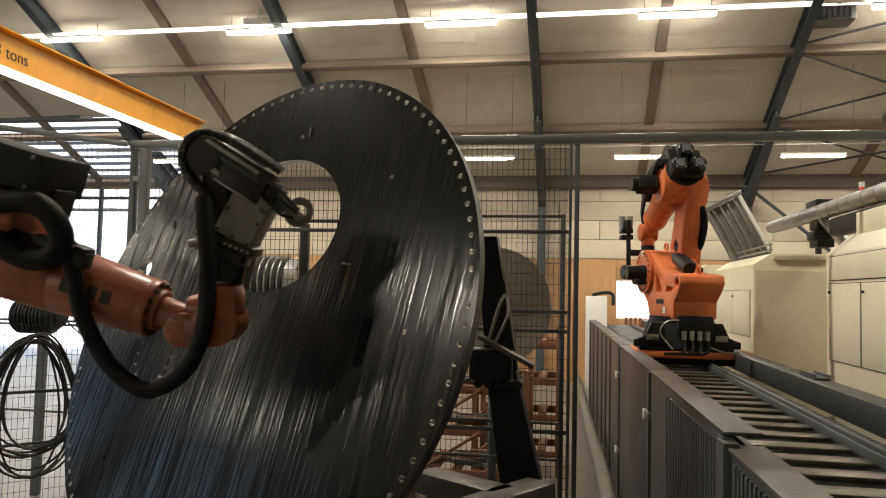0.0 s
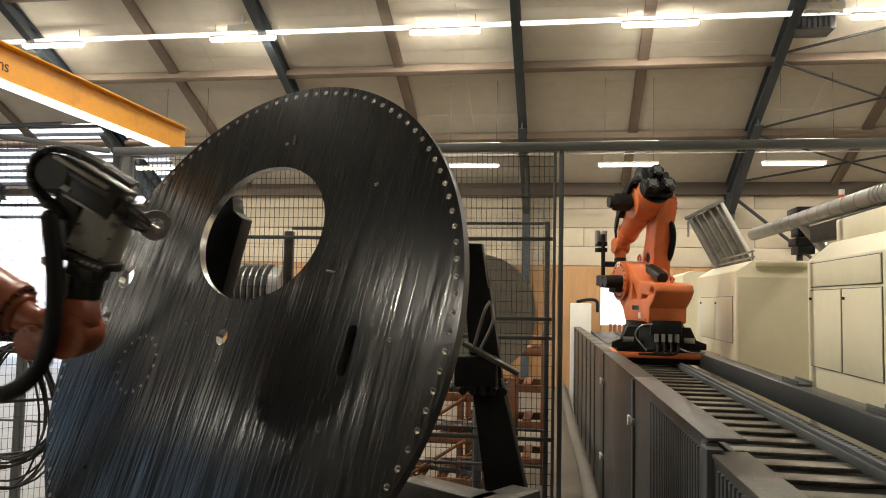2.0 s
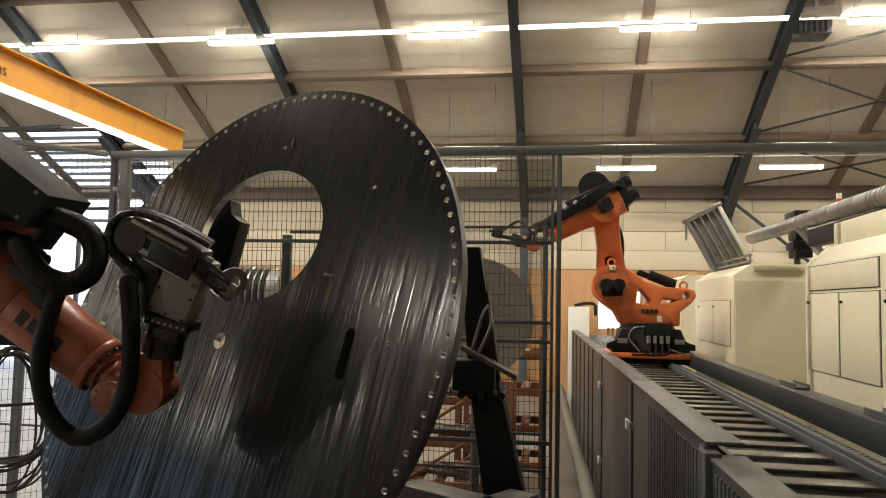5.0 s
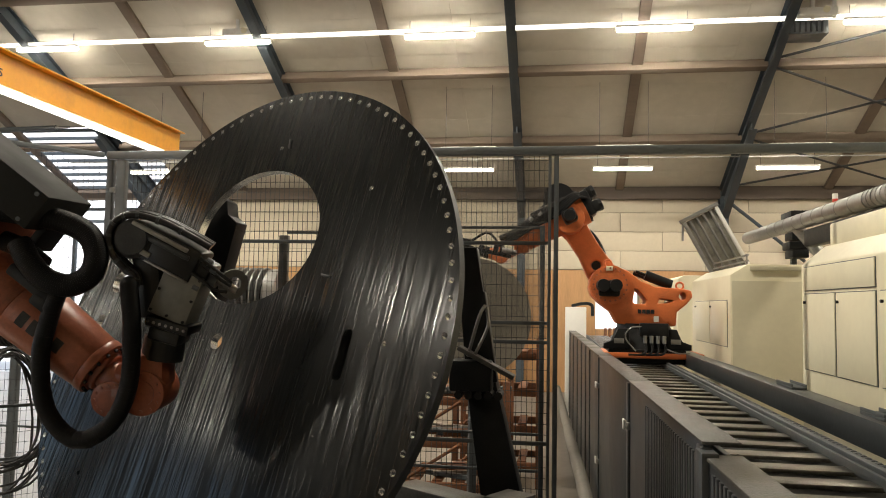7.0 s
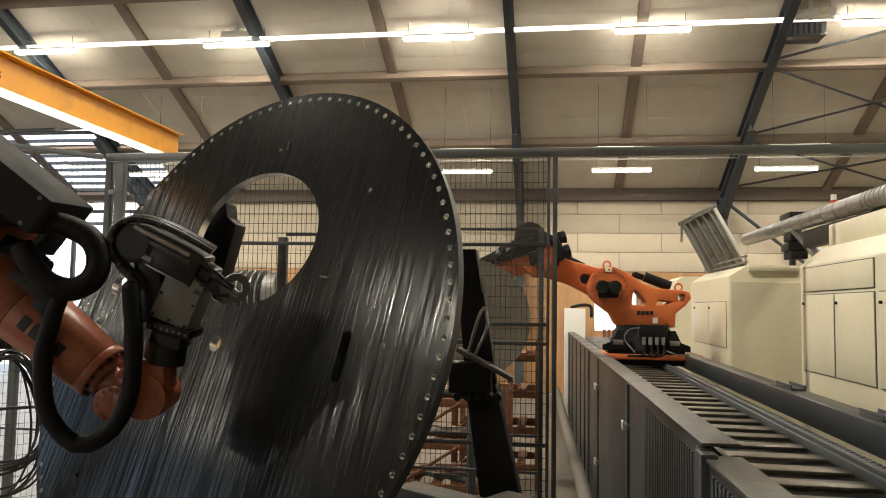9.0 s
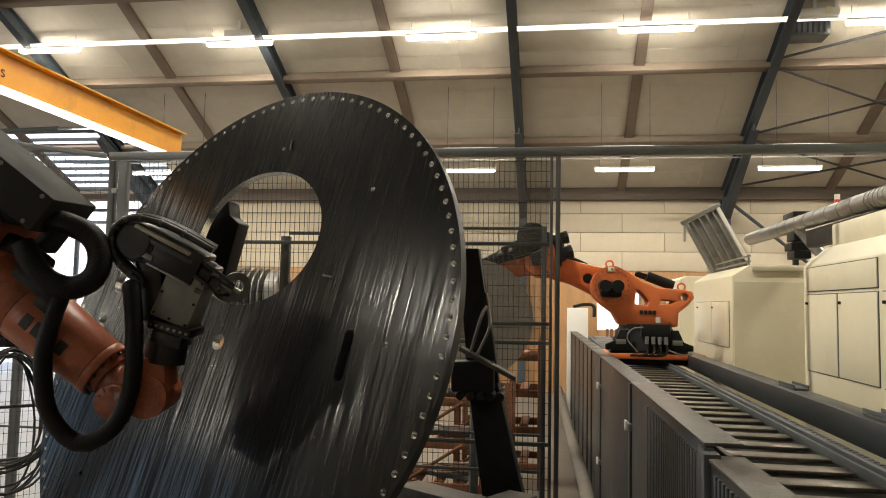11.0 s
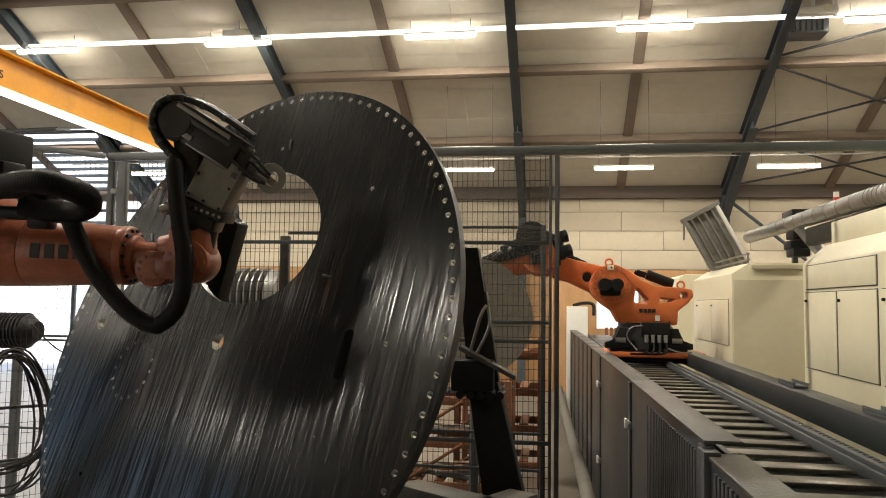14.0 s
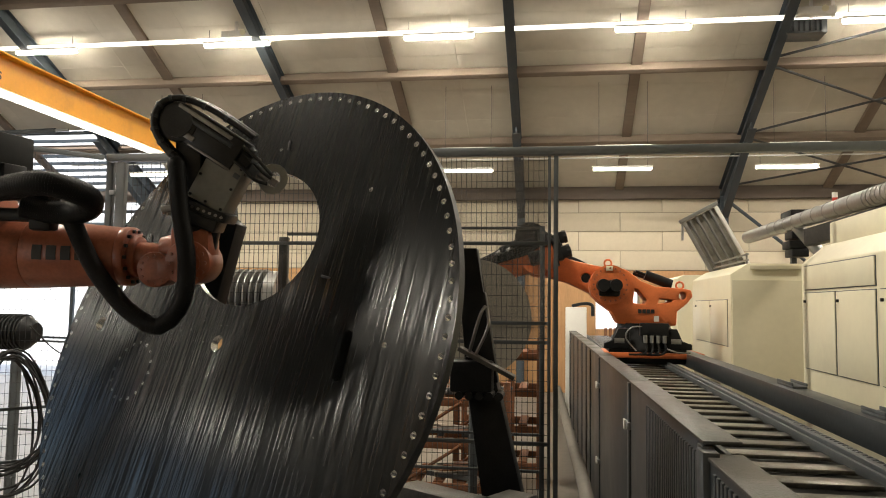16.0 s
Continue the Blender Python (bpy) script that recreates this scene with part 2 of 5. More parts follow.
def tube(bm, pts, r, seg=10, closed=False):
    """A round hose along the points."""
    pts = [Vector(p) for p in pts]
    n = len(pts)
    rings = []
    up = Vector((0, 0, 1))
    prev = None
    for i, p in enumerate(pts):
        d = (pts[(i + 1) % n if closed else min(i + 1, n - 1)] - pts[(i - 1) % n if closed else max(i - 1, 0)]).normalized()
        if prev is None:
            side = d.cross(up) if abs(d.dot(up)) < 0.95 else d.cross(Vector((1, 0, 0)))
        else:
            side = prev - d * prev.dot(d)
        side.normalize()
        prev = side
        o = d.cross(side)
        rings.append([bm.verts.new(p + (side * math.cos(2 * math.pi * k / seg) + o * math.sin(2 * math.pi * k / seg)) * r) for k in range(seg)])
    for i in range(n if closed else n - 1):
        a, b = rings[i], rings[(i + 1) % n]
        for k in range(seg):
            f = bm.faces.new((a[k], a[(k + 1) % seg], b[(k + 1) % seg], b[k]))
            f.smooth = True
    if not closed:
        bm.faces.new(rings[0][::-1])
        bm.faces.new(rings[-1])


def smooth_path(pts, steps=8):
    """Catmull-Rom through the points."""
    p = [Vector(q) for q in pts]
    p = [p[0] * 2 - p[1]] + p + [p[-1] * 2 - p[-2]]
    out = []
    for i in range(1, len(p) - 2):
        for s in range(steps):
            t = s / steps
            out.append(0.5 * ((2 * p[i]) + (p[i + 1] - p[i - 1]) * t + (2 * p[i - 1] - 5 * p[i] + 4 * p[i + 1] - p[i + 2]) * t * t + (3 * p[i] - p[i - 1] - 3 * p[i + 1] + p[i + 2]) * t ** 3))
    out.append(p[-2])
    return out


def prism(bm, outline, y0, y1, bevel=0.0):
    """A solid from an outline in x and z, between two depths."""
    a = [bm.verts.new((x, y0, z)) for x, z in outline]
    b = [bm.verts.new((x, y1, z)) for x, z in outline]
    n = len(outline)
    fs = [bm.faces.new(a), bm.faces.new(b[::-1])]
    for i in range(n):
        fs.append(bm.faces.new((a[(i + 1) % n], a[i], b[i], b[(i + 1) % n])))
    if bevel:
        es = list({e for v in a + b for e in v.link_edges})
        bmesh.ops.bevel(bm, geom=es, offset=bevel, segments=2, affect="EDGES", profile=0.5)


def mesh_of(name, bm, material, sharp=40):
    bmesh.ops.recalc_face_normals(bm, faces=bm.faces)
    me = bpy.data.meshes.new(name)
    lim = radians(sharp)
    for f in bm.faces:
        f.smooth = True
    for e in bm.edges:
        if len(e.link_faces) == 2 and e.calc_face_angle(0.0) > lim:
            e.smooth = False
    bm.to_mesh(me)
    bm.free()
    for mm in (material if isinstance(material, (list, tuple)) else [material]):
        me.materials.append(mm)
    return me


def part(name, bm, material, parent=None, label="", sharp=40):
    ob = new(name, mesh_of(name, bm, material, sharp))
    if parent is not None:
        ob.parent = parent
    if label:
        ob["label"] = label
    return ob


def share(name, me, parent, m):
    ob = new(name, me)
    ob.parent = parent
    ob.matrix_basis = m
    return ob


def thing(name, label, category, group="", kind="", at=None):
    ob = new(name)
    ob.empty_display_size = 0.2
    if at is not None:
        ob.matrix_basis = at
    return tagged(ob, label, category, group, kind)


def bms(fn=None):
    return bmesh.new()


def frame_to(a, b, up=(0, 0, 1)):
    """A pose at a, whose x axis points to b and whose z axis keeps near up."""
    a, b = Vector(a), Vector(b)
    x = (b - a).normalized()
    y = Vector(up).cross(x).normalized()
    z = x.cross(y)
    m = Matrix((x, y, z)).transposed().to_4x4()
    m.translation = a
    return m


# ---- the hall ----
WALL_Y, EAVE, SLOPE, RIDGE_Y = 22.5, 5.85, 0.45, 6.0
ANG_ROOF = math.atan(SLOPE)
X0, X1, BACK_Y = -32.0, 16.0, -10.5


def roof_z(y):
    return EAVE + (min(WALL_Y - y, y - BACK_Y)) * SLOPE


def slab(name, cx, cy, cz, sx, sy, sz, material, label="", kind="structure", bevel=0.0):
    bm = bms()
    box(bm, cx, cy, cz, sx, sy, sz, bevel)
    return tagged(part(name, bm, material), label, "", "", kind)


slab("floor", (X0 + X1) / 2, 6.0, -0.1, X1 - X0, 33.6, 0.2, M["floor"], "oil-stained grey concrete factory floor")
slab("ground", -20, 72, -0.14, 400, 200, 0.1, M["outside"], "pale paved yard outside the hall")

GATE_L, GATE_R = -20.0, -11.3


def far_wall():
    w = tagged(new("wall_north"), "pale concrete panel wall with a wide open gateway", "", "", "structure")
    # backing with a gateway and one small window
    bm = bms()
    y = WALL_Y + 0.12
    win = (1.2, 2.4, 1.87, 2.97)

    def piece(xa, xb, za, zb):
        box(bm, (xa + xb) / 2, y, (za + zb) / 2, xb - xa, 0.2, zb - za)

    piece(X0, GATE_L, 0, EAVE)
    piece(GATE_R, win[0], 0, EAVE)
    piece(win[1], X1, 0, EAVE)
    piece(win[0], win[1], 0, win[2])
    piece(win[0], win[1], win[3], EAVE)
    part("backing", bm, M["joint"], w)
    # panel courses
    ch, gap = 0.5625, 0.016
    meshes = {}
    rng = random.Random(4)
    z = 3.6
    row = 0
    while z + 0.1 <= EAVE:
        zt = min(z + ch, EAVE)
        x = GATE_R + (0.0 if row % 2 else -1.2)
        while x < X1:
            a, b = max(x, GATE_R), min(x + 2.4, X1)
            key = (round(b - a, 3), round(zt - z, 3))
            if key[0] > 0.05 and key[1] > 0.05:
                if key not in meshes:
                    pb = bms()
                    box(pb, 0, 0, 0, key[0] - gap, 0.05, key[1] - gap, 0.006)
                    meshes[key] = mesh_of("wall_panel", pb, M["block"])
                share("wall_panel", meshes[key], w, pose((a + b) / 2, WALL_Y + 0.005 + rng.uniform(-0.003, 0.003), (z + zt) / 2))
            x += 2.4
        z += ch
        row += 1
    # timber boarding below
    x = GATE_R
    while x < X1:
        b = min(x + 1.25, X1)
        if x < win[1] and b > win[0]:
            spans = [(x, max(x, win[0]), 0, 3.59), (min(b, win[1]), b, 0, 3.59), (max(x, win[0]), min(b, win[1]), 0, win[2]), (max(x, win[0]), min(b, win[1]), win[3], 3.59)]
        else:
            spans = [(x, b, 0, 3.59)]
        for xa, xb, za, zb in spans:
            if xb - xa > 0.05:
                pb = bms()
                box(pb, 0, 0, 0, xb - xa - 0.012, 0.04, zb - za - 0.012, 0.004)
                share("board", mesh_of("board", pb, M["plywood"]), w, pose((xa + xb) / 2, WALL_Y, (za + zb) / 2))
        x = b
    return w


far_wall()

# west wall with a tall daylight gateway, gable shaped
RIDGE_Z = EAVE + (WALL_Y - RIDGE_Y) * SLOPE
bm = bms()
for ya, yb, za, zb in ((-10.7, -5, 0, EAVE), (12, 22.7, 0, EAVE), (-5, 12, 0, 2.0)):
    box(bm, X0 - 0.12, (ya + yb) / 2, (za + zb) / 2, 0.24, yb - ya, zb - za)


def gable(bm, x, cut):
    """The upper part of an end wall, from the eave to the ridge, in three upright strips."""
    for ya, yb in ((BACK_Y, -5.0), (-5.0, RIDGE_Y), (RIDGE_Y, 12.0), (12.0, WALL_Y)):
        low = cut if -5.0 <= ya < 12.0 else EAVE
        vs = [bm.verts.new((xx, y, z)) for xx in (x - 0.12, x + 0.12) for y, z in ((ya, low), (yb, low), (yb, roof_z(yb)), (ya, roof_z(ya) + 0.001))]
        bm.faces.new(vs[:4][::-1])
        bm.faces.new(vs[4:])
        for k in range(4):
            bm.faces.new((vs[k], vs[(k + 1) % 4], vs[4 + (k + 1) % 4], vs[4 + k]))


gable(bm, X0 - 0.12, 9.5)
tagged(part("wall_west", bm, M["block"]), "pale panel side wall with a wide daylight opening", "", "", "structure")
bm = bms()
box(bm, X1 + 0.12, 6, EAVE / 2, 0.24, 33.4, EAVE)
gable(bm, X1 + 0.12, EAVE)
tagged(part("wall_east", bm, M["block"]), "pale panel side wall", "", "", "structure")
# south wall with a tall bright gateway
bm = bms()
for xa, xb, za, zb in ((X0, -17, 0, EAVE), (-17, -8, 4.8, EAVE), (-8, X1, 0, EAVE)):
    box(bm, (xa + xb) / 2, BACK_Y - 0.12, (za + zb) / 2, xb - xa, 0.24, zb - za)
tagged(part("wall_south", bm, M["block"]), "pale panel wall with a gateway", "", "", "structure")

# roof lining, two slopes, with an open rooflight above the gateway
LIGHT_X, LIGHT_Y = (-21.0, -11.75), (19.45, 22.35)
bm = bms()
for ya, yb in ((WALL_Y + 0.3, RIDGE_Y), (BACK_Y - 0.3, RIDGE_Y)):
    north = ya > yb
    ang = -ANG_ROOF if north else ANG_ROOF
    m = Matrix.Translation((0, yb, roof_z(yb) + 0.18)) @ Matrix.Rotation(ang, 4, "X")
    L_ = math.hypot(yb - ya, (yb - ya) * SLOPE)
    sg = 1 if north else -1
    k0, k1 = (LIGHT_Y[0] - yb) / math.cos(ANG_ROOF), (LIGHT_Y[1] - yb) / math.cos(ANG_ROOF)

    def sheet(xa, xb, la, lb, z, th):
        box(bm, (xa + xb) / 2, sg * (la + lb) / 2, z, xb - xa, lb - la, th, 0, m)

    if north:
        sheet(X0 - 0.3, X1 + 0.3, 0, k0, 0, 0.12)
        sheet(X0 - 0.3, LIGHT_X[0], k0, L_, 0, 0.12)
        sheet(LIGHT_X[1], X1 + 0.3, k0, L_, 0, 0.12)
        sheet(LIGHT_X[0], LIGHT_X[1], k1, L_, 0, 0.12)
    else:
        sheet(X0 - 0.3, X1 + 0.3, 0, L_, 0, 0.12)
    step = 1.22
    for i in range(int(L_ / step)):
        x = X0 + 0.3
        while x < X1:
            la, lb = step * i + 0.002, step * (i + 1) - 0.002
            if not (north and lb > k0 and x + 2.085 > LIGHT_X[0] and x < LIGHT_X[1]):
                sheet(x, x + 2.095, la, lb, -0.075, 0.03)
            x += 2.1
tagged(part("ceiling", bm, M["roof"]), "beige board roof lining with a rooflight", "", "", "structure")
t = thing("rooflight", "open rooflight with dark glazing bars", "rooflight")
for i in range(9):
    y = LIGHT_Y[0] + 0.1 + i * 0.34
    bm = bms()
    box(bm, sum(LIGHT_X) / 2, y, roof_z(y) + 0.12, LIGHT_X[1] - LIGHT_X[0], 0.07, 0.09)
    part("glazing_bar", bm, M["rafter"], t)
t = thing("gate_frame", "grey steel gateway frame with upper bars", "gate")
for z in (5.4, 5.0):
    bm = bms()
    box(bm, (GATE_L + GATE_R) / 2, WALL_Y + 0.1, z, GATE_R - GATE_L, 0.1, 0.1, 0.01)
    part("cross_bar", bm, M["rafter"], t)
for x in (GATE_L + 0.06, GATE_R - 0.06, -15.6):
    bm = bms()
    box(bm, x, WALL_Y + 0.1, EAVE / 2, 0.12, 0.12, EAVE, 0.01)
    part("jamb", bm, M["rafter"], t)
# facade added to fill the gateway and rooflight with white daylight
t = thing("added_facade", "pale sunlit facade added to whiten the gateway and rooflight", "building")
for i in range(14):
    bm = bms()
    box(bm, -51 + 5 * i, 46, 10.0, 4.97, 0.4, 20, 0.02)
    part("cladding_panel", bm, M["facade"], t)
# unseen low facade added to brighten what the plate reflects
t = thing("added_facade", "unseen pale facade added west of the hall for reflections", "building")
for i in range(8):
    bm = bms()
    box(bm, -47, -18 + 5 * i, 2.5, 0.4, 4.97, 5, 0.02)
    part("cladding_panel", bm, M["facade"], t)

RAFTERS = [-24.1, -18.32, -12.55, -6.73, -0.98, 4.74, 10.5]
ANG = math.atan(SLOPE)


def sloped(name, x, w, d, drop, material, label, category, group, y0=RIDGE_Y, y1=WALL_Y, flange=False):
    """A beam down the north slope with its top face below the lining."""
    bm = bms()
    L_ = math.hypot(y1 - y0, (y1 - y0) * SLOPE)
    mid = (y0 + y1) / 2
    m = Matrix.Translation((x, mid, roof_z(mid) + 0.08 - drop)) @ Matrix.Rotation(-ANG, 4, "X")
    if flange:
        box(bm, 0, 0, -d / 2, w * 0.12, L_, d, 0, m)
        box(bm, 0, 0, -0.01, w, L_, 0.02, 0, m)
        box(bm, 0, 0, -d + 0.01, w, L_, 0.02, 0, m)
    else:
        box(bm, 0, 0, -d / 2, w, L_, d, 0.008, m)
    return tagged(part(name, bm, material), label, category, group)


for x in RAFTERS:
    t = thing("portal_frame", "blue-grey painted steel portal frame with a haunch", "steel frame", "steel portal frames")
    L_ = math.hypot(WALL_Y - RIDGE_Y, (WALL_Y - RIDGE_Y) * SLOPE)
    mid = (WALL_Y + RIDGE_Y) / 2
    bm = bms()
    m = Matrix.Translation((x, mid, roof_z(mid) + 0.0)) @ Matrix.Rotation(-ANG, 4, "X")
    box(bm, 0, 0, -0.17, 0.03, L_, 0.34, 0, m)
    box(bm, 0, 0, -0.01, 0.2, L_, 0.02, 0, m)
    box(bm, 0, 0, -0.33, 0.2, L_, 0.02, 0, m)
    part("rafter", bm, M["rafter"], t)
    bm = bms()
    m2 = Matrix.Translation((x, WALL_Y - 1.9, roof_z(WALL_Y - 1.9) - 0.42)) @ Matrix.Rotation(-ANG - 0.10, 4, "X")
    box(bm, 0, 0, -0.1, 0.03, 3.6, 0.5, 0, m2)
    box(bm, 0, 0, -0.35, 0.2, 3.6, 0.02, 0, m2)
    part("haunch", bm, M["rafter"], t)
    if not (GATE_L < x < GATE_R):
        bm = bms()
        box(bm, x, WALL_Y - 0.3, EAVE / 2, 0.03, 0.36, EAVE)
        box(bm, x, WALL_Y - 0.12, EAVE / 2, 0.22, 0.02, EAVE)
        box(bm, x, WALL_Y - 0.48, EAVE / 2, 0.22, 0.02, EAVE)
        part("column", bm, M["rafter"], t)

for i, x in enumerate(RAFTERS[:-1]):
    sloped("batten", x + 2.84, 0.24, 0.10, 0.0, M["purlin"], "brown timber batten on the roof lining", "roof batten", "roof battens")
for y in (17.55, 20.05, 15.0, 12.5, 10.0):
    m = Matrix.Translation(((X0 + X1) / 2, y, roof_z(y) + 0.06)) @ Matrix.Rotation(-ANG, 4, "X")
    t = thing("purlin", "brown timber purlin under the roof", "purlin", "roof purlins")
    cuts = [X0] + RAFTERS + [X1]
    for xa, xb in zip(cuts, cuts[1:]):
        bm = bms()
        box(bm, (xa + xb) / 2 - (X0 + X1) / 2, 0, -0.11, xb - xa - 0.012, 0.16, 0.22, 0.01, m)
        part("span", bm, M["purlin"], t)
bm = bms()
box(bm, (X0 + X1) / 2, WALL_Y - 0.14, EAVE + 0.0, X1 - X0, 0.2, 0.36, 0.01)
tagged(part("eave_beam", bm, M["eave"]), "dark brown timber beam along the wall top", "beam")


# ---- lamps ----
def tube_lamp(x, y, z, length, group, size=1.0, gain=1.0):
    t = thing("tube_lamp", "lit white batten lamp hung from the roof", "ceiling lamp", group, at=pose(x, y, z))
    bm = bms()
    box(bm, 0, 0, 0.05, length, 0.12, 0.05, 0.01)
    part("housing", bm, M["white"], t)
    bm = bms()
    box(bm, 0, 0, -0.015 * size, length - 0.04, 0.13 * size, 0.075 * size, 0.03 * size)
    part("diffuser", bm, M["tube"] if gain > 0.5 else M["tube_far"], t)
    for s in (-0.42, 0.42):
        bm = bms()
        cyl(bm, (s * length, 0, 0.07), (s * length, 0, roof_z(y) - z), 0.006, seg=6)
        part("hanger", bm, M["mesh"], t)
    lp = new("lamp_light", bpy.data.lights.new("lamp_light", "AREA"))
    lp.data.shape, lp.data.size, lp.data.size_y = "RECTANGLE", length, 0.12
    lp.data.energy, lp.data.color = TUBE_POWER * size * gain, (1.0, 0.91, 0.76)
    lp.matrix_basis = pose(x, y, z - 0.07)


NEAR = (-12.05, -7.25, -2.55, 2.05, 6.6, 11.2)
for x in NEAR:
    tube_lamp(x, 16.0, 8.42, 1.6, "lamps under the upper roof")
for x in (-11.4, -6.9, -2.4, 1.75, 5.85, 10.0):
    tube_lamp(x, 20.0, 6.14, 1.55, "lamps near the eave", 0.8, 0.3)
for x in (-25.0, -17.9, -10.0):
    tube_lamp(x, 0.4, 8.4, 1.6, "lamps over the middle of the hall", 1.0, 2.0)
for x in (-9.6, -2.1, 1.6, 5.56, 9.5):
    tube_lamp(x, 18.0, 6.27, 1.34, "slim lamps between the rows", 0.35, 0.3)
# unseen row added to brighten the machines
for x in (-26, -20, -8, -2, 8):
    tube_lamp(x, 7.25, 9.4, 1.6, "lamps over the north side", 1.0, 2.7)
for x in (-7.0, 5.4):
    t = thing("junction_box", "white junction box clamped over the busbar", "junction box", "junction boxes", at=pose(x, 15.9, 8.5))
    bm = bms()
    box(bm, -0.15, 0, 0.08, 0.75, 0.3, 0.16, 0.02)
    part("box", bm, M["white"], t)
    for dx in (-0.22, 0.2):
        bm = bms()
        box(bm, dx, 0, 0.62, 0.07, 0.05, 1.3, 0.005)
        part("hanger_bar", bm, M["white"], t)
    bm = bms()
    cyl(bm, (0.0, -0.17, 0.1), (0.0, -0.13, 0.1), 0.07, seg=14)
    part("cover", bm, M["cream"], t)
# heater under the second box
t = thing("heater_unit", "grey slatted heater unit under the roof", "heater", at=pose(5.2, 16.5, 8.42))
bm = bms()
box(bm, 0, 0, 0, 0.8, 0.55, 0.3, 0.02)
part("casing", bm, M["guard"], t)
for i in range(6):
    bm = bms()
    box(bm, -0.28 + i * 0.11, -0.29, 0, 0.03, 0.03, 0.22)
    part("slat", bm, M["black"], t)
# wind bracing rods in the last bay
for a_, b_ in (((4.8, 17.1), (10.4, 15.2)), ((4.9, 17.4), (10.4, 19.9)), ((4.8, 19.6), (10.4, 17.3)), ((4.9, 19.8), (10.4, 22.2)), ((4.8, 21.8), (10.4, 20.0))):
    bm = bms()
    cyl(bm, (a_[0], a_[1], roof_z(a_[1]) - 0.22), (b_[0], b_[1], roof_z(b_[1]) - 0.22), 0.03, seg=8)
    tagged(part("bracing_rod", bm, M["mesh"]), "thin dark diagonal bracing rod", "bracing rod", "bracing rods")
# corner brace beside the wall column
for x in (4.74,):
    bm = bms()
    cyl(bm, (x, WALL_Y - 0.6, 5.6), (x + 2.2, WALL_Y - 0.2, 3.9), 0.05, seg=8)
    tagged(part("brace", bm, M["rafter"]), "dark diagonal steel brace by the column", "brace")
# busbar of the upper row, its brightness put in as a glow
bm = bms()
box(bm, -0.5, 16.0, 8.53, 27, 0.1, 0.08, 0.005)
tagged(part("lamp_busbar", bm, M["trunk"]), "long white trunking carrying the lamps, with an added glow", "busbar")
bm = bms()
box(bm, -0.5, 19.9, 6.42, 27, 0.03, 0.03)
tagged(part("conduit", bm, M["galv"]), "thin grey cable conduit", "conduit")


# ---- yellow jib crane ----
def jib():
    t = thing("jib_crane", "yellow painted steel jib crane beam with black lettering", "crane", at=pose(-5.95, 11.1, 4.75))
    bm = bms()
    L_ = 10.0
    box(bm, 0, -L_ / 2, 0.2, 0.016, L_, 0.4)
    box(bm, 0, -L_ / 2, 0.39, 0.2, L_, 0.02, 0.003)
    part("web", bm, M["yellow"], t)
    bm = bms()
    box(bm, 0, -L_ / 2, 0.01, 0.22, L_, 0.02, 0.003)
    part("bottom_flange", bm, M["yellow"], t)
    # glowing strip added to give the beam its bright underside
    bm = bms()
    box(bm, 0, -L_ / 2, -0.02, 0.17, L_ - 0.2, 0.034, 0.008)
    part("underside_glow", bm, M["strip"], t, "glowing white strip added under the beam")
    bm = bms()
    box(bm, 0, -9.9, -2.165, 0.3, 0.3, 5.17, 0.02)
    part("column", bm, M["yellow"], t)
    for y in (-5.0,):
        bm = bms()
        box(bm, 0, y, 0.55, 0.16, 0.1, 0.3, 0.01)
        part("bracket", bm, M["yellow"], t)
    bm = bms()
    box(bm, 0.0, -0.55, -0.08, 0.16, 0.25, 0.1, 0.01)
    cyl(bm, (-0.09, -0.55, -0.05), (0.09, -0.55, -0.05), 0.05, seg=12)
    part("trolley", bm, M["dark_steel"], t)
    cu = bpy.data.curves.new("lettering", "FONT")
    cu.body, cu.size, cu.extrude = "3 tons", 0.19, 0.001
    ob = new("lettering", cu)
    ob.data.materials.append(M["mark"])
    ob.parent = t
    ob.matrix_basis = pose(0.012, -4.38, 0.12, 90, 0, 90)
    return t


jib()

# ---- mesh fence of the cell ----
FY = 7.2


def wire_panel(parent, x0, x1, z0, z1, y, pitch_x, pitch_z, r=0.0025):
    """Welded wire mesh, as one piece of thin square wires."""
    vs, fs = [], []

    def bar(ax, az, bx, bz, rr):
        i = len(vs)
        if abs(bx - ax) < 1e-6:
            cs = [(ax - rr, az), (ax + rr, az), (bx + rr, bz), (bx - rr, bz)]
        else:
            cs = [(ax, az - rr), (bx, bz - rr), (bx, bz + rr), (ax, az + rr)]
        for yy in (-rr, rr):
            vs.extend((cx, y + yy, cz) for cx, cz in cs)
        fs.extend([(i, i + 1, i + 2, i + 3), (i + 7, i + 6, i + 5, i + 4), (i, i + 4, i + 5, i + 1), (i + 1, i + 5, i + 6, i + 2), (i + 2, i + 6, i + 7, i + 3), (i + 3, i + 7, i + 4, i)])

    x = x0
    while x < x1:
        bar(x, z0, x, z1, r)
        x += pitch_x
    z = z0
    while z < z1:
        bar(x0, z, x1, z, r)
        z += pitch_z
    me = bpy.data.meshes.new("wire_mesh")
    me.from_pydata(vs, [], fs)
    me.materials.append(M["mesh"])
    ob = new("wire_mesh", me)
    ob.parent = parent
    ob["kind"] = "stuff"
    return ob


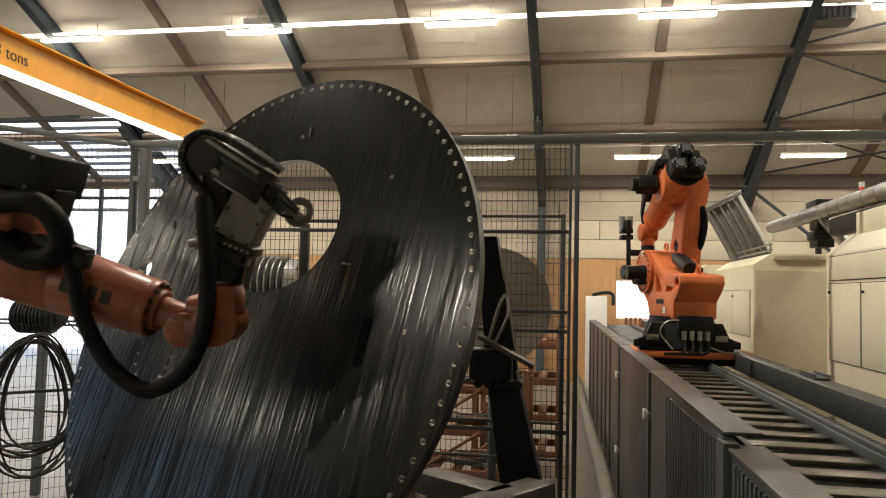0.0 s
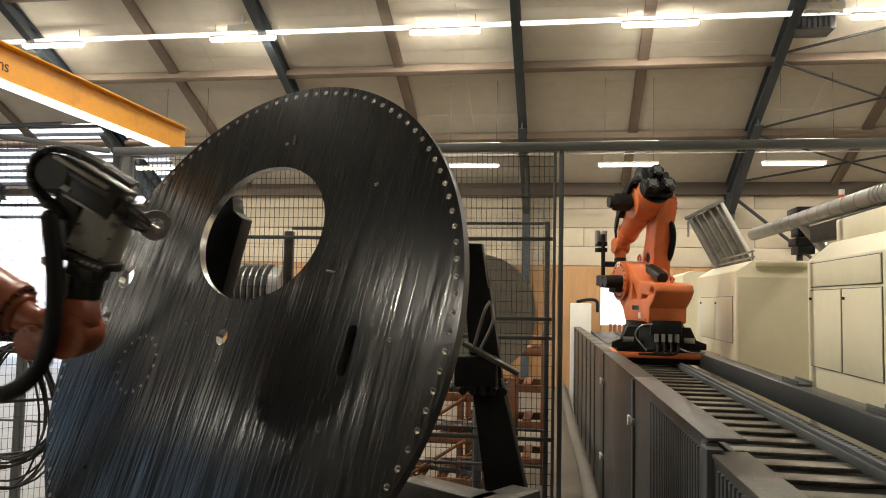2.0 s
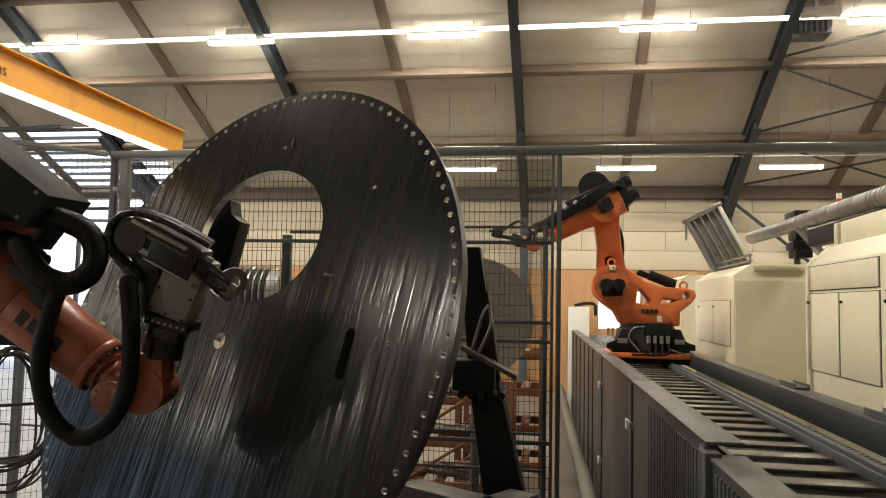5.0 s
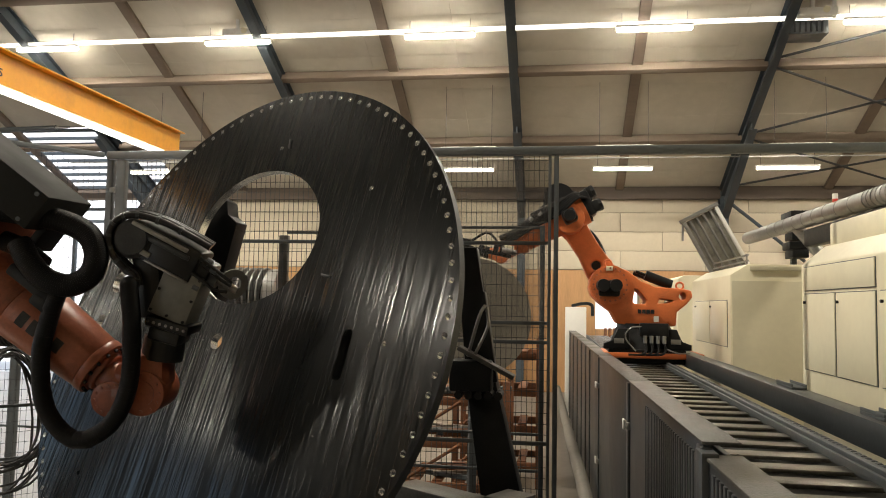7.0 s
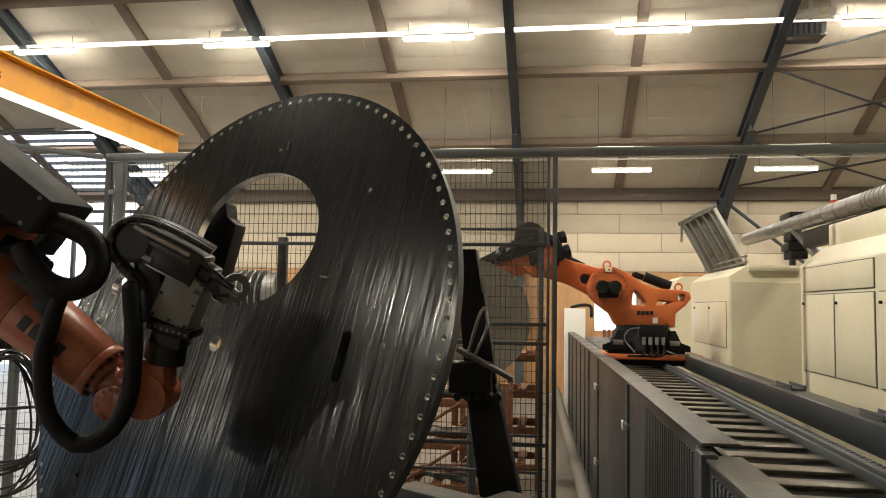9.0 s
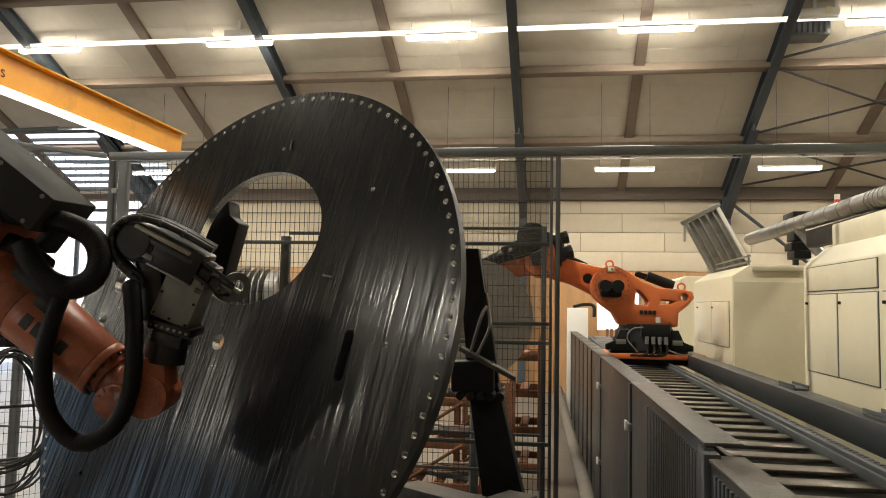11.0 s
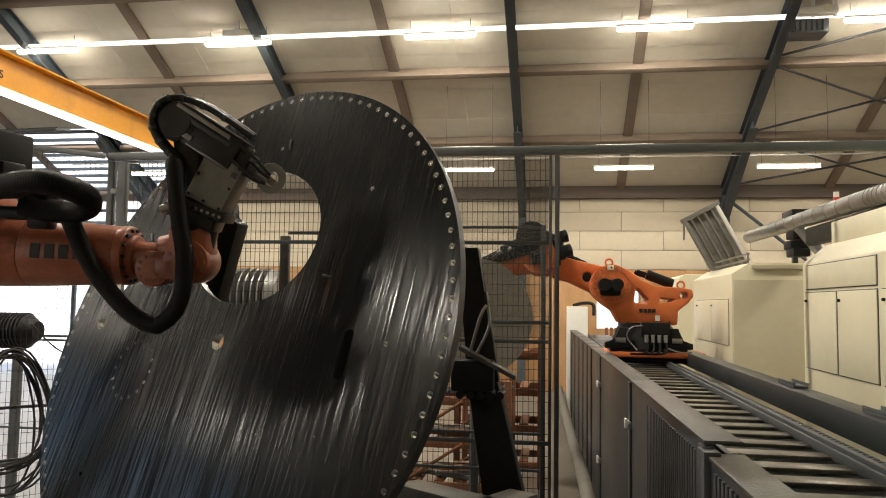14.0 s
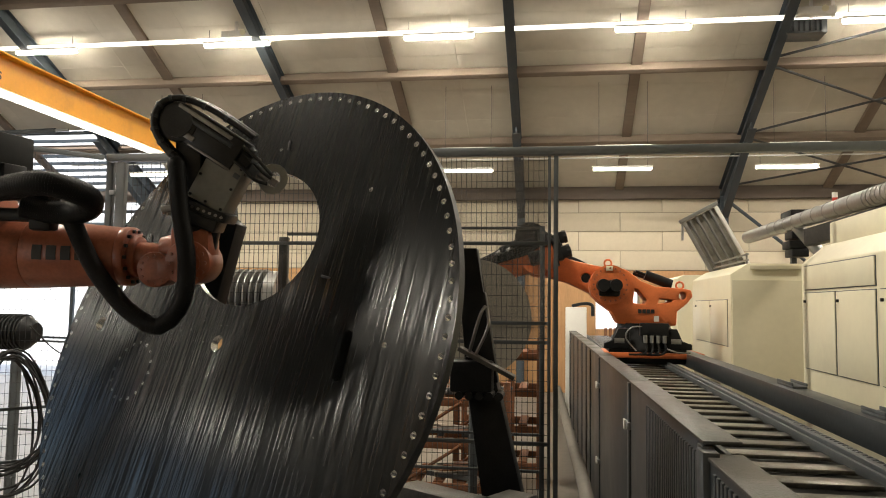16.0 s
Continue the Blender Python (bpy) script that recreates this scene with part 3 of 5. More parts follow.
def fence():
    t = thing("mesh_fence", "dark grey steel frame fence with welded wire mesh", "fence")
    for x, w in ((-4.60, 0.07), (-4.475, 0.10), (-0.05, 0.03), (0.012, 0.045), (4.9, 0.06)):
        bm = bms()
        box(bm, x, FY, 1.97, w, 0.07, 3.94, 0.006)
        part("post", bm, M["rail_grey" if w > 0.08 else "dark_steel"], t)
    for z in (3.62, 2.5, 1.3):
        bm = bms()
        box(bm, -4.545, FY - 0.05, z, 0.06, 0.03, 0.05, 0.006)
        part("hinge", bm, M["galv"], t)
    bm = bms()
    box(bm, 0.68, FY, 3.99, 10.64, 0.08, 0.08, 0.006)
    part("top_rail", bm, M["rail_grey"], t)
    for z in (3.1, 2.34, 2.16, 1.22, 0.5):
        bm = bms()
        box(bm, -2.2, FY, z, 4.3, 0.035, 0.035, 0.004)
        part("cross_rail", bm, M["dark_steel"], t)
    bm = bms()
    box(bm, -0.62, FY + 0.05, 3.05, 1.1, 0.006, 1.72)
    pane = part("clear_sheet", bm, M["acrylic"], t, "dusty clear plastic sheet")
    pane.visible_shadow = False
    wire_panel(t, -4.35, -0.06, 0.1, 3.94, FY, 0.05, 0.10)
    return t


fence()

LEG = pose(-4.66, 7.17, 0, 0, 0, 48)


def fence_leg():
    t = thing("mesh_fence", "dark wire mesh fence panel set at an angle", "fence", at=LEG)
    for x in (-1.35, -2.7):
        bm = bms()
        box(bm, x, 0, 1.97, 0.05, 0.05, 3.94, 0.006)
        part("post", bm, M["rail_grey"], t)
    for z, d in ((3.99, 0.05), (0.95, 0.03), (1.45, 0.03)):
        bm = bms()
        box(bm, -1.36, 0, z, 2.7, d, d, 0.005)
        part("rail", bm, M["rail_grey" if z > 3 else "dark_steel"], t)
    wire_panel(t, -2.7, -0.02, 0.1, 3.96, 0, 0.05, 0.10, 0.0017)
    return t


fence_leg()


# ---- track with its guard ----
def track():
    t = thing("robot_track", "long dark steel robot track with cross bars and rails", "track")
    me = None
    y = 1.6
    for i in range(60):
        if me is None:
            pb = bms()
            box(pb, 0, 0, 0, 0.60, 0.135, 0.02, 0.003)
            me = mesh_of("cross_bar", pb, M["track_bar"])
        share("cross_bar", me, t, pose(1.05, y, 1.775 + random.uniform(-0.002, 0.002)))
        y += 0.305
    for x, w in ((1.37, 0.07), (0.78, 0.06)):
        bm = bms()
        box(bm, x, 9.5, 1.80, w, 18, 0.05, 0.004)
        box(bm, x, 9.5, 1.835, w * 0.5, 18, 0.025, 0.003)
        part("rail", bm, M["dark_steel"], t)
    bm = bms()
    y = 1.0
    for i in range(int(17 / 0.06)):
        box(bm, 1.45, y, 1.80, 0.03, 0.035, 0.05)
        y += 0.06
    tagged(part("gear_rack", bm, M["dark_steel"], t), kind="stuff")
    bm = bms()
    box(bm, 1.60, 9.5, 1.88, 0.05, 18, 0.16, 0.004)
    box(bm, 1.66, 9.5, 1.955, 0.14, 18, 0.012, 0.003)
    part("side_wall", bm, M["guard"], t)
    bm = bms()
    box(bm, 1.1, 9.5, 0.85, 0.9, 18, 1.7, 0.01)
    part("bed", bm, M["black"], t)
    return t


track()


def guard():
    t = thing("track_guard", "grey sheet-steel guard panels with vents and latches", "guard panel", at=Matrix.Translation((0.6, 5, 0)) @ pose(0, 0, 0, 0, 0, 1.1) @ Matrix.Translation((-0.6, -5, 0)))
    ys = [2.0, 3.3, 5.92, 8.85, 10.4, 11.3, 12.4, 13.7, 15.3, 16.9, 18.5, 20.1]
    for i in range(len(ys) - 1):
        a, b = ys[i], ys[i + 1]
        drop = 0.05 if i == 0 else 0.0
        bm = bms()
        box(bm, 0.605, (a + b) / 2, 1.02 - drop / 2, 0.03, b - a - 0.06, 1.84 - drop, 0.004)
        part("panel", bm, M["guard"], t)
        bm = bms()
        box(bm, 0.66, (a + b) / 2, 1.945 - drop, 0.16, b - a - 0.01, 0.015, 0.003)
        part("top_flange", bm, M["guard_top"], t)
        bm = bms()
        box(bm, 0.60, a + 0.05, 1.0 - drop / 2, 0.05, 0.10, 1.86 - drop, 0.006)
        part("stile", bm, M["guard"], t)
        slots = {0: (a + 0.12, b - 0.16), 1: (a + 0.15, a + 1.75)}.get(i)
        if slots:
            y = slots[0]
            while y < slots[1]:
                bm = bms()
                box(bm, 0.586, y, 1.45 - drop / 2, 0.014, 0.034, 0.86, 0.003)
                part("vent_rib", bm, M["guard"], t)
                y += 0.062
        for z in {1: (1.61,), 2: (1.61, 0.76)}.get(i, ()):
            bm = bms()
            box(bm, 0.576, b + 0.05, z, 0.03, 0.17, 0.055, 0.006)
            latch = part("latch", bm, M["galv"], t, "bright metal latch")
            bm = bms()
            box(bm, 0.556, b + 0.09, z, 0.018, 0.07, 0.075, 0.004)
            part("latch_lever", bm, M["white"], latch)
    # square post at the step of the guard
    bm = bms()
    box(bm, 0.595, 3.28, 0.96, 0.07, 0.13, 1.92, 0.006)
    part("corner_post", bm, M["guard"], t)
    return t


guard()

bm = bms()
tube(bm, smooth_path([(0.37, 5.0, 0.33), (0.37, 8.9, 0.35), (0.29, 12.0, 0.36), (0.20, 16, 0.35), (0.1, 20.3, 0.35)]), 0.085, 14)
tagged(part("floor_pipe", bm, M["pipe"]), "dusty grey pipe lying along the guard", "pipe")


# ---- machine cabinets ----
def cabinet(label, x0, x1, y0, y1, low, top, cut):
    t = thing("machine_cabinet", label, "machine cabinet", at=pose(x0, y0, 0))
    w, d = x1 - x0, y1 - y0
    bm = bms()
    prism(bm, [(0, 0), (w, 0), (w, top), (cut, top), (0, low)], 0, d, 0.012)
    part("body", bm, M["cream"], t)
    return t, w, d


def panel_door(t, ya, yb, za, zb, knob=True):
    """A flush door on the long side, with a dark seam round it."""
    bm = bms()
    box(bm, -0.002, (ya + yb) / 2, (za + zb) / 2, 0.006, yb - ya, zb - za)
    part("seam", bm, M["dark_steel"], t)
    bm = bms()
    box(bm, -0.006, (ya + yb) / 2, (za + zb) / 2, 0.012, yb - ya - 0.014, zb - za - 0.014, 0.003)
    d = part("door", bm, M["cream"], t)
    if knob:
        bm = bms()
        cyl(bm, (-0.03, yb - 0.06, zb - 0.08), (-0.01, yb - 0.06, zb - 0.08), 0.012, seg=10)
        part("knob", bm, M["black"], d)


def machines():
    t, w, d = cabinet("cream painted machine cabinet with a chamfered roof", 2.08, 2.92, 9.4, 11.9, 2.92, 3.05, 0.2)
    panel_door(t, 0.15, 1.15, 2.05, 2.62)
    panel_door(t, 1.17, 2.2, 2.05, 2.62)
    bm = bms()
    box(bm, w / 2 + 0.1, -0.012, 3.0, w - 0.25, 0.03, 0.05, 0.004)
    part("cornice", bm, M["cream_shaded"], t)
    bm = bms()
    box(bm, w / 2, -0.006, 1.7, w - 0.04, 0.012, 2.3, 0.003)
    part("end_panel", bm, M["cream_shaded"], t)
    # open rail on the roof
    for z in (3.10, 3.17):
        bm = bms()
        box(bm, 0.24, d * 0.45, z, 0.02, d * 0.8, 0.02)
        part("roof_rail", bm, M["galv"], t)
    for i in range(5):
        bm = bms()
        box(bm, 0.24, d * 0.08 + i * d * 0.18, 3.11, 0.02, 0.02, 0.16)
        part("rail_post", bm, M["galv"], t)
    t, w, d = cabinet("large cream machine enclosure with panel doors", 2.25, 5.4, 0.6, 7.33, 2.92, 3.10, 0.21)
    panel_door(t, 5.1, 6.63, 2.68, 2.90, False)
    for a, b in ((5.88, 6.65), (5.1, 5.86), (4.23, 5.03)):
        panel_door(t, a, b, 1.98, 2.66)
    bm = bms()
    box(bm, 1.2, d / 2 + 0.3, 3.2, 1.9, d - 0.6, 0.22, 0.02)
    part("upper_casing", bm, M["cream"], t)
    for a in (1.7, 3.1, 4.5, 5.9):
        bm = bms()
        box(bm, 0.32, a, 3.17, 0.05, 0.9, 0.07, 0.005)
        part("vent", bm, M["dark_steel"], t)
    cabinet("pale beige cabinet standing behind the track", 2.1, 3.2, 13.4, 15.0, 3.02, 3.08, 0.1)
    # extraction duct with its dark carrier
    t = thing("extraction_duct", "galvanised round extraction duct over the machines", "duct")
    bm = bms()
    tube(bm, [(2.9, 2.0, 3.50), (2.9, 11.9, 3.59)], 0.092, 24)
    part("pipe", bm, M["galv"], t)
    y = 5.0
    for i in range(34):
        bm = bms()
        tube(bm, [(2.9 + 0.094 * math.cos(k * math.pi / 10), y, 3.482 + 0.00909 * y + 0.094 * math.sin(k * math.pi / 10)) for k in range(20)], 0.004, 5, True)
        part("seam_ring", bm, M["galv"], t)
        y += 0.10 if i < 24 else 0.35
    bm = bms()
    box(bm, 2.95, 6.0, 3.35, 0.12, 6.6, 0.2, 0.01)
    part("carrier_beam", bm, M["black"], t)
    bm = bms()
    cyl(bm, (2.9, 9.6, 3.52), (3.12, 9.5, 3.2), 0.07, seg=16)
    part("branch", bm, M["galv"], t)
    for z, s_ in ((3.2, 0.2), (3.3, 0.26), (3.42, 0.2)):
        bm = bms()
        box(bm, 2.96, 9.8, z, s_, 0.3, 0.1, 0.015)
        part("drive_unit", bm, M["black"], t)
    bm = bms()
    box(bm, 3.16, 10.3, 3.70, 0.36, 0.45, 0.17, 0.015)
    part("filter_box", bm, M["black"], t)
    for x, y in ((2.95, 9.9), (2.95, 6.2), (2.95, 4.0)):
        bm = bms()
        box(bm, x, y, 3.2, 0.06, 0.06, 0.3)
        part("stand", bm, M["dark_steel"], t)
    t = thing("signal_light", "small red and white signal tower", "signal light", at=pose(3.66, 10.5, 3.0))
    for i, mm in enumerate(("galv", "galv", "white", "red", "white")):
        bm = bms()
        z0 = 0.0 if i == 0 else 0.78 + (i - 1) * 0.07
        cyl(bm, (0, 0, z0), (0, 0, 0.85 if i == 0 else z0 + 0.07), 0.02 if i == 0 else 0.035, seg=14)
        part("segment" if i else "pole", bm, M[mm], t)
    slab("machine_plinth", 3.9, 10.5, 1.5, 0.9, 0.9, 3.0, M["cream"], "cream machine housing behind the cabinets", "")
    # inclined chip chute
    t = thing("chip_chute", "galvanised inclined chip conveyor with open ribs", "conveyor", at=pose(2.62, 11.9, 3.02) @ pose(0, 0, 0, 0, -28, 0))
    bm = bms()
    box(bm, 0, -0.21, 0.48, 0.52, 0.012, 1.05, 0.003)
    part("back_sheet", bm, M["box_grey"], t)
    for x in (-0.26, 0.26):
        bm = bms()
        box(bm, x * 1.0, -0.27, 0.48, 0.05, 0.06, 1.1, 0.006)
        part("side_rail", bm, M["white" if x > 0 else "galv"], t)
    for i in range(4):
        bm = bms()
        box(bm, -0.17 + i * 0.11, -0.265, 0.49, 0.03, 0.05, 1.02, 0.006)
        part("rib", bm, M["galv"], t)
    bm = bms()
    box(bm, 0, -0.26, 1.04, 0.62, 0.1, 0.06, 0.01)
    part("top_rail", bm, M["galv"], t)
    bm = bms()
    cyl(bm, (-0.28, -0.26, 1.0), (-0.40, -0.26, 0.78), 0.018, seg=8)
    part("arm", bm, M["galv"], t)
    t = thing("switch_cabinet", "small white switch cabinet with a dark hose above", "cabinet", at=pose(0.5, 18.0, 0))
    bm = bms()
    box(bm, 0, 0, 1.25, 0.48, 0.4, 2.5, 0.015)
    part("body", bm, M["white"], t)
    bm = bms()
    tube(bm, smooth_path([(-0.1, -0.1, 2.52), (0.15, -0.1, 2.58), (0.36, -0.15, 2.55), (0.38, -0.2, 2.3)]), 0.04, 10)
    part("hose", bm, M["black"], t)
    t = thing("post_row", "row of small dark bollards by the wall", "bollard", at=pose(1.35, 20.5, 0))
    for i in range(4):
        bm = bms()
        box(bm, i * 0.12, 0, 0.98, 0.08, 0.08, 1.96, 0.01)
        part("bollard", bm, M["rust"], t)


machines()


# ---- racks and parts behind the fence ----
def rack(x, y, w, d, levels, label):
    t = thing("steel_rack", label, "rack", "steel racks", at=pose(x, y, 0))
    top = levels[-1] + 0.25
    for a in (0, w):
        for b in (0, d):
            bm = bms()
            box(bm, a, b, top / 2, 0.08, 0.08, top, 0.006)
            part("upright", bm, M["rust"], t)
    for z in levels:
        for b in (0, d):
            bm = bms()
            box(bm, w / 2, b, z, w - 0.081, 0.05, 0.1, 0.005)
            part("beam", bm, M["rust"], t)
        for i in range(4):
            bm = bms()
            box(bm, w * (0.2 + 0.2 * i), d / 2, z + 0.06, 0.12, d, 0.02, 0.003)
            part("deck_board", bm, M["rust"], t)
    for z0, z1 in zip(levels, levels[1:]):
        bm = bms()
        cyl(bm, (0.05, -0.03, z0), (w * 0.6, -0.03, z1), 0.02, seg=8)
        part("diagonal", bm, M["rust"], t)
    return t


rack(-1.9, 9.0, 1.35, 0.9, (0.35, 0.85, 1.35), "rusty brown steel rack holding steel offcuts")
rack(-1.35, 10.6, 1.15, 0.9, (0.3, 0.8, 1.3, 1.8), "rusty brown steel rack behind the fence")
rack(-3.4, 10.2, 1.3, 0.9, (0.4, 1.0, 1.6), "rusty brown steel rack behind the fence")
rng = random.Random(8)
for i in range(26):
    lv = rng.choice((0.43, 0.93, 1.43))
    bm = bms()
    box(bm, 0, 0, 0, rng.uniform(0.3, 0.75), rng.uniform(0.06, 0.12), rng.uniform(0.03, 0.09), 0.005)
    ob = tagged(part("steel_offcut", bm, M[rng.choice(("rust", "rust", "dark_steel", "steel"))]), "loose steel offcut lying on the rack", "offcut", "steel offcuts")
    ob.matrix_basis = pose(-1.55 + rng.uniform(0, 0.7), 9.1 + rng.uniform(0, 0.7), lv + 0.03, 0, 0, rng.uniform(-25, 25))
# round plate leaning behind the fence
t = thing("round_plate", "large grey round steel plate standing behind the fence", "steel plate", at=pose(-0.88, 8.35, 2.36, 90, 0, 20))
bm = bms()
cyl(bm, (0, 0, -0.02), (0, 0, 0.02), 0.66, seg=72)
part("disc", bm, M["dull_plate"], t)
bm = bms()
box(bm, 0, -1.5, 0.0, 0.09, 1.7, 0.09, 0.01)
part("stand", bm, M["dark_steel"], t)
# stack of rings seen through the plate's opening
t = thing("ring_stack", "row of grey steel flange rings on a shaft", "steel rings", at=pose(-3.68, 8.6, 2.56))
for i in range(8):
    bm = bms()
    r_ = 0.34
    cyl(bm, (-0.30 + i * 0.08, 0, 0), (-0.282 + i * 0.08, 0, 0), r_, seg=48)
    part("ring", bm, M["galv"], t)
bm = bms()
cyl(bm, (-0.4, 0, 0), (0.45, 0, 0), 0.24, seg=32)
part("drum", bm, M["black"], t)
bm = bms()
cyl(bm, (0.33, 0, 0), (0.47, 0, 0), 0.32, seg=40)
part("end_flange", bm, M["galv"], t)
bm = bms()
box(bm, 0, 0, -1.403, 0.3, 0.4, 2.307, 0.02)
part("pedestal", bm, M["dark_steel"], t)
# second fence panel behind, with its sign plate
t = thing("inner_fence", "dark framed mesh panel behind the cell fence", "fence")
for x in (-1.62, -0.12):
    bm = bms()
    box(bm, x, 7.5, 1.65, 0.05, 0.05, 3.3, 0.005)
    part("post", bm, M["dark_steel"], t)
for z in (3.28, 1.25, 0.9):
    bm = bms()
    box(bm, -0.87, 7.5, z, 1.5, 0.028, 0.028, 0.004)
    part("rail", bm, M["dark_steel"], t)
t = thing("fence_switch", "tall grey safety switch column on the fence", "switch", at=pose(-2.72, 7.3, 2.98))
bm = bms()
box(bm, 0, 0, -0.12, 0.09, 0.08, 0.62, 0.01)
part("case", bm, M["guard_top"], t)
bm = bms()
box(bm, 0.28, 0.0, 0.22, 0.5, 0.03, 0.03)
part("bar", bm, M["dark_steel"], t)

# ---- cables hung on the fence ----
t = thing("cable_coil", "black cables hung in long loops on the fence", "cable", at=LEG)
rng = random.Random(5)
for i in range(12):
    cx, w, top, low = -0.80 + rng.uniform(-0.06, 0.06), rng.uniform(0.24, 0.42), 2.0 + rng.uniform(-0.05, 0.03), 0.75 + rng.uniform(-0.12, 0.2)
    pts = []
    for k in range(28):
        a = 2 * math.pi * k / 28
        pts.append((cx + w * math.sin(a) * (1.0 + 0.25 * math.cos(a) * -1), -0.06 - 0.03 * rng.random() - i * 0.008, (top + low) / 2 + (top - low) / 2 * math.cos(a)))
    bm = bms()
    tube(bm, pts, 0.011, 6, True)
    part("loop", bm, M["sling"], t)
bm = bms()
box(bm, -0.80, -0.08, 1.94, 0.1, 0.16, 0.04, 0.008)
part("hook", bm, M["dark_steel"], t)
bm = bms()
tube(bm, smooth_path([(-0.62, -0.012, 2.25), (-0.35, -0.03, 1.98), (0.02, -0.012, 1.85)]), 0.008, 6)
loose = tagged(part("loose_cable", bm, M["sling"]), "thin dark cable strung along the fence", "cable")
loose.matrix_basis = LEG
# pump motor behind the left fence
t = thing("pump_motor", "dark ribbed electric motor on a stand", "motor", at=pose(-6.22, 8.0, 2.12))
bm = bms()
cyl(bm, (-0.3, 0, 0), (0.15, 0, 0), 0.19, seg=28)
cyl(bm, (0.15, 0, 0), (0.27, 0, 0), 0.19, 0.11, seg=28)
part("casing", bm, M["black"], t)
for i in range(9):
    bm = bms()
    cyl(bm, (-0.27 + i * 0.048, 0, 0), (-0.255 + i * 0.048, 0, 0), 0.21, seg=28)
    part("fin", bm, M["black"], t)
bm = bms()
box(bm, -0.05, 0.1, -1.15, 0.09, 0.09, 1.94, 0.01)
part("stand", bm, M["dark_steel"], t)
t = thing("barrier_rail", "dark horizontal steel barrier rail", "barrier", at=pose(-6.5, 8.3, 0))
for z in (2.05, 2.0, 0.95):
    bm = bms()
    box(bm, 0, 0, z, 4.2, 0.03, 0.025)
    part("rail", bm, M["dark_steel"], t)
for x in (-2.0, 2.0):
    bm = bms()
    box(bm, x, 0.035, 1.1, 0.05, 0.04, 2.2)
    part("post", bm, M["dark_steel"], t)
# radiant heater bar under the roof
t = thing("roof_bar", "dark pole with a bright tip below the roof", "pole")
bm = bms()
cyl(bm, (-17.5, 19.0, 7.17), (-13.9, 19.0, 7.25), 0.07, seg=12)
part("bar", bm, M["dark_steel"], t)
bm = bms()
cyl(bm, (-13.9, 19.0, 7.25), (-13.5, 19.0, 7.26), 0.04, seg=12)
part("tip", bm, M["galv"], t)
for x, y, w in ((1.67, 5.7, 0.36), (1.67, 4.2, 0.30)):
    t = thing("drip_tray", "small dark steel tray on the track wall", "tray", "drip trays", at=pose(x, y, 1.962))
    bm = bms()
    box(bm, 0, 0, 0.008, 0.1, w, 0.016, 0.003)
    part("base", bm, M["dark_steel"], t)
    for sx in (-0.046, 0.046):
        bm = bms()
        box(bm, sx, 0, 0.027, 0.008, w, 0.02, 0.002)
        part("lip", bm, M["dark_steel"], t)


# ---- the drilled plate ----
PLATE_C, PLATE_N, PLATE_R = Vector((-2.05, 4.42, 2.30)), Vector((-0.43, -0.84, 0.34)).normalized(), 1.747
_up = (Vector((0, 0, 1)) - PLATE_N * PLATE_N.z).normalized()
PLATE = Matrix((_up.cross(PLATE_N), _up, PLATE_N)).transposed().to_4x4()
PLATE.translation = PLATE_C


def circle(cx, cy, r, n, ry=None, turn=0.0):
    ry = r if ry is None else ry
    c, s = math.cos(radians(turn)), math.sin(radians(turn))
    out = []
    for k in range(n):
        a = 2 * math.pi * k / n
        x, y = r * math.cos(a), ry * math.sin(a)
        out.append((cx + x * c - y * s, cy + x * s + y * c))
    return out


def pierced(outline, holes, thick, wall=1):
    """A flat solid in x and y from an outline and the outlines of its holes; the cut walls take the second material."""
    bm = bms()
    edges = []
    for pts in [outline] + holes:
        vs = [bm.verts.new((x, y, 0)) for x, y in pts]
        edges += [bm.edges.new((vs[k], vs[(k + 1) % len(vs)])) for k in range(len(vs))]
    bmesh.ops.triangle_fill(bm, use_beauty=True, use_dissolve=False, edges=edges)
    faces = list(bm.faces)
    for f in faces:
        f.material_index = 0
    ext = bmesh.ops.extrude_face_region(bm, geom=faces)
    vs = [v for v in ext["geom"] if isinstance(v, bmesh.types.BMVert)]
    bmesh.ops.translate(bm, vec=(0, 0, -thick), verts=vs)
    bm.normal_update()
    for f in bm.faces:
        if abs(f.normal.z) < 0.5:
            f.material_index = wall
    return bm


SINGLES = ((1.332, -0.008), (0.941, 0.929), (0.018, 1.313), (-1.139, 0.715), (-0.925, -0.983), (1.30, -0.9), (0.35, -1.2))


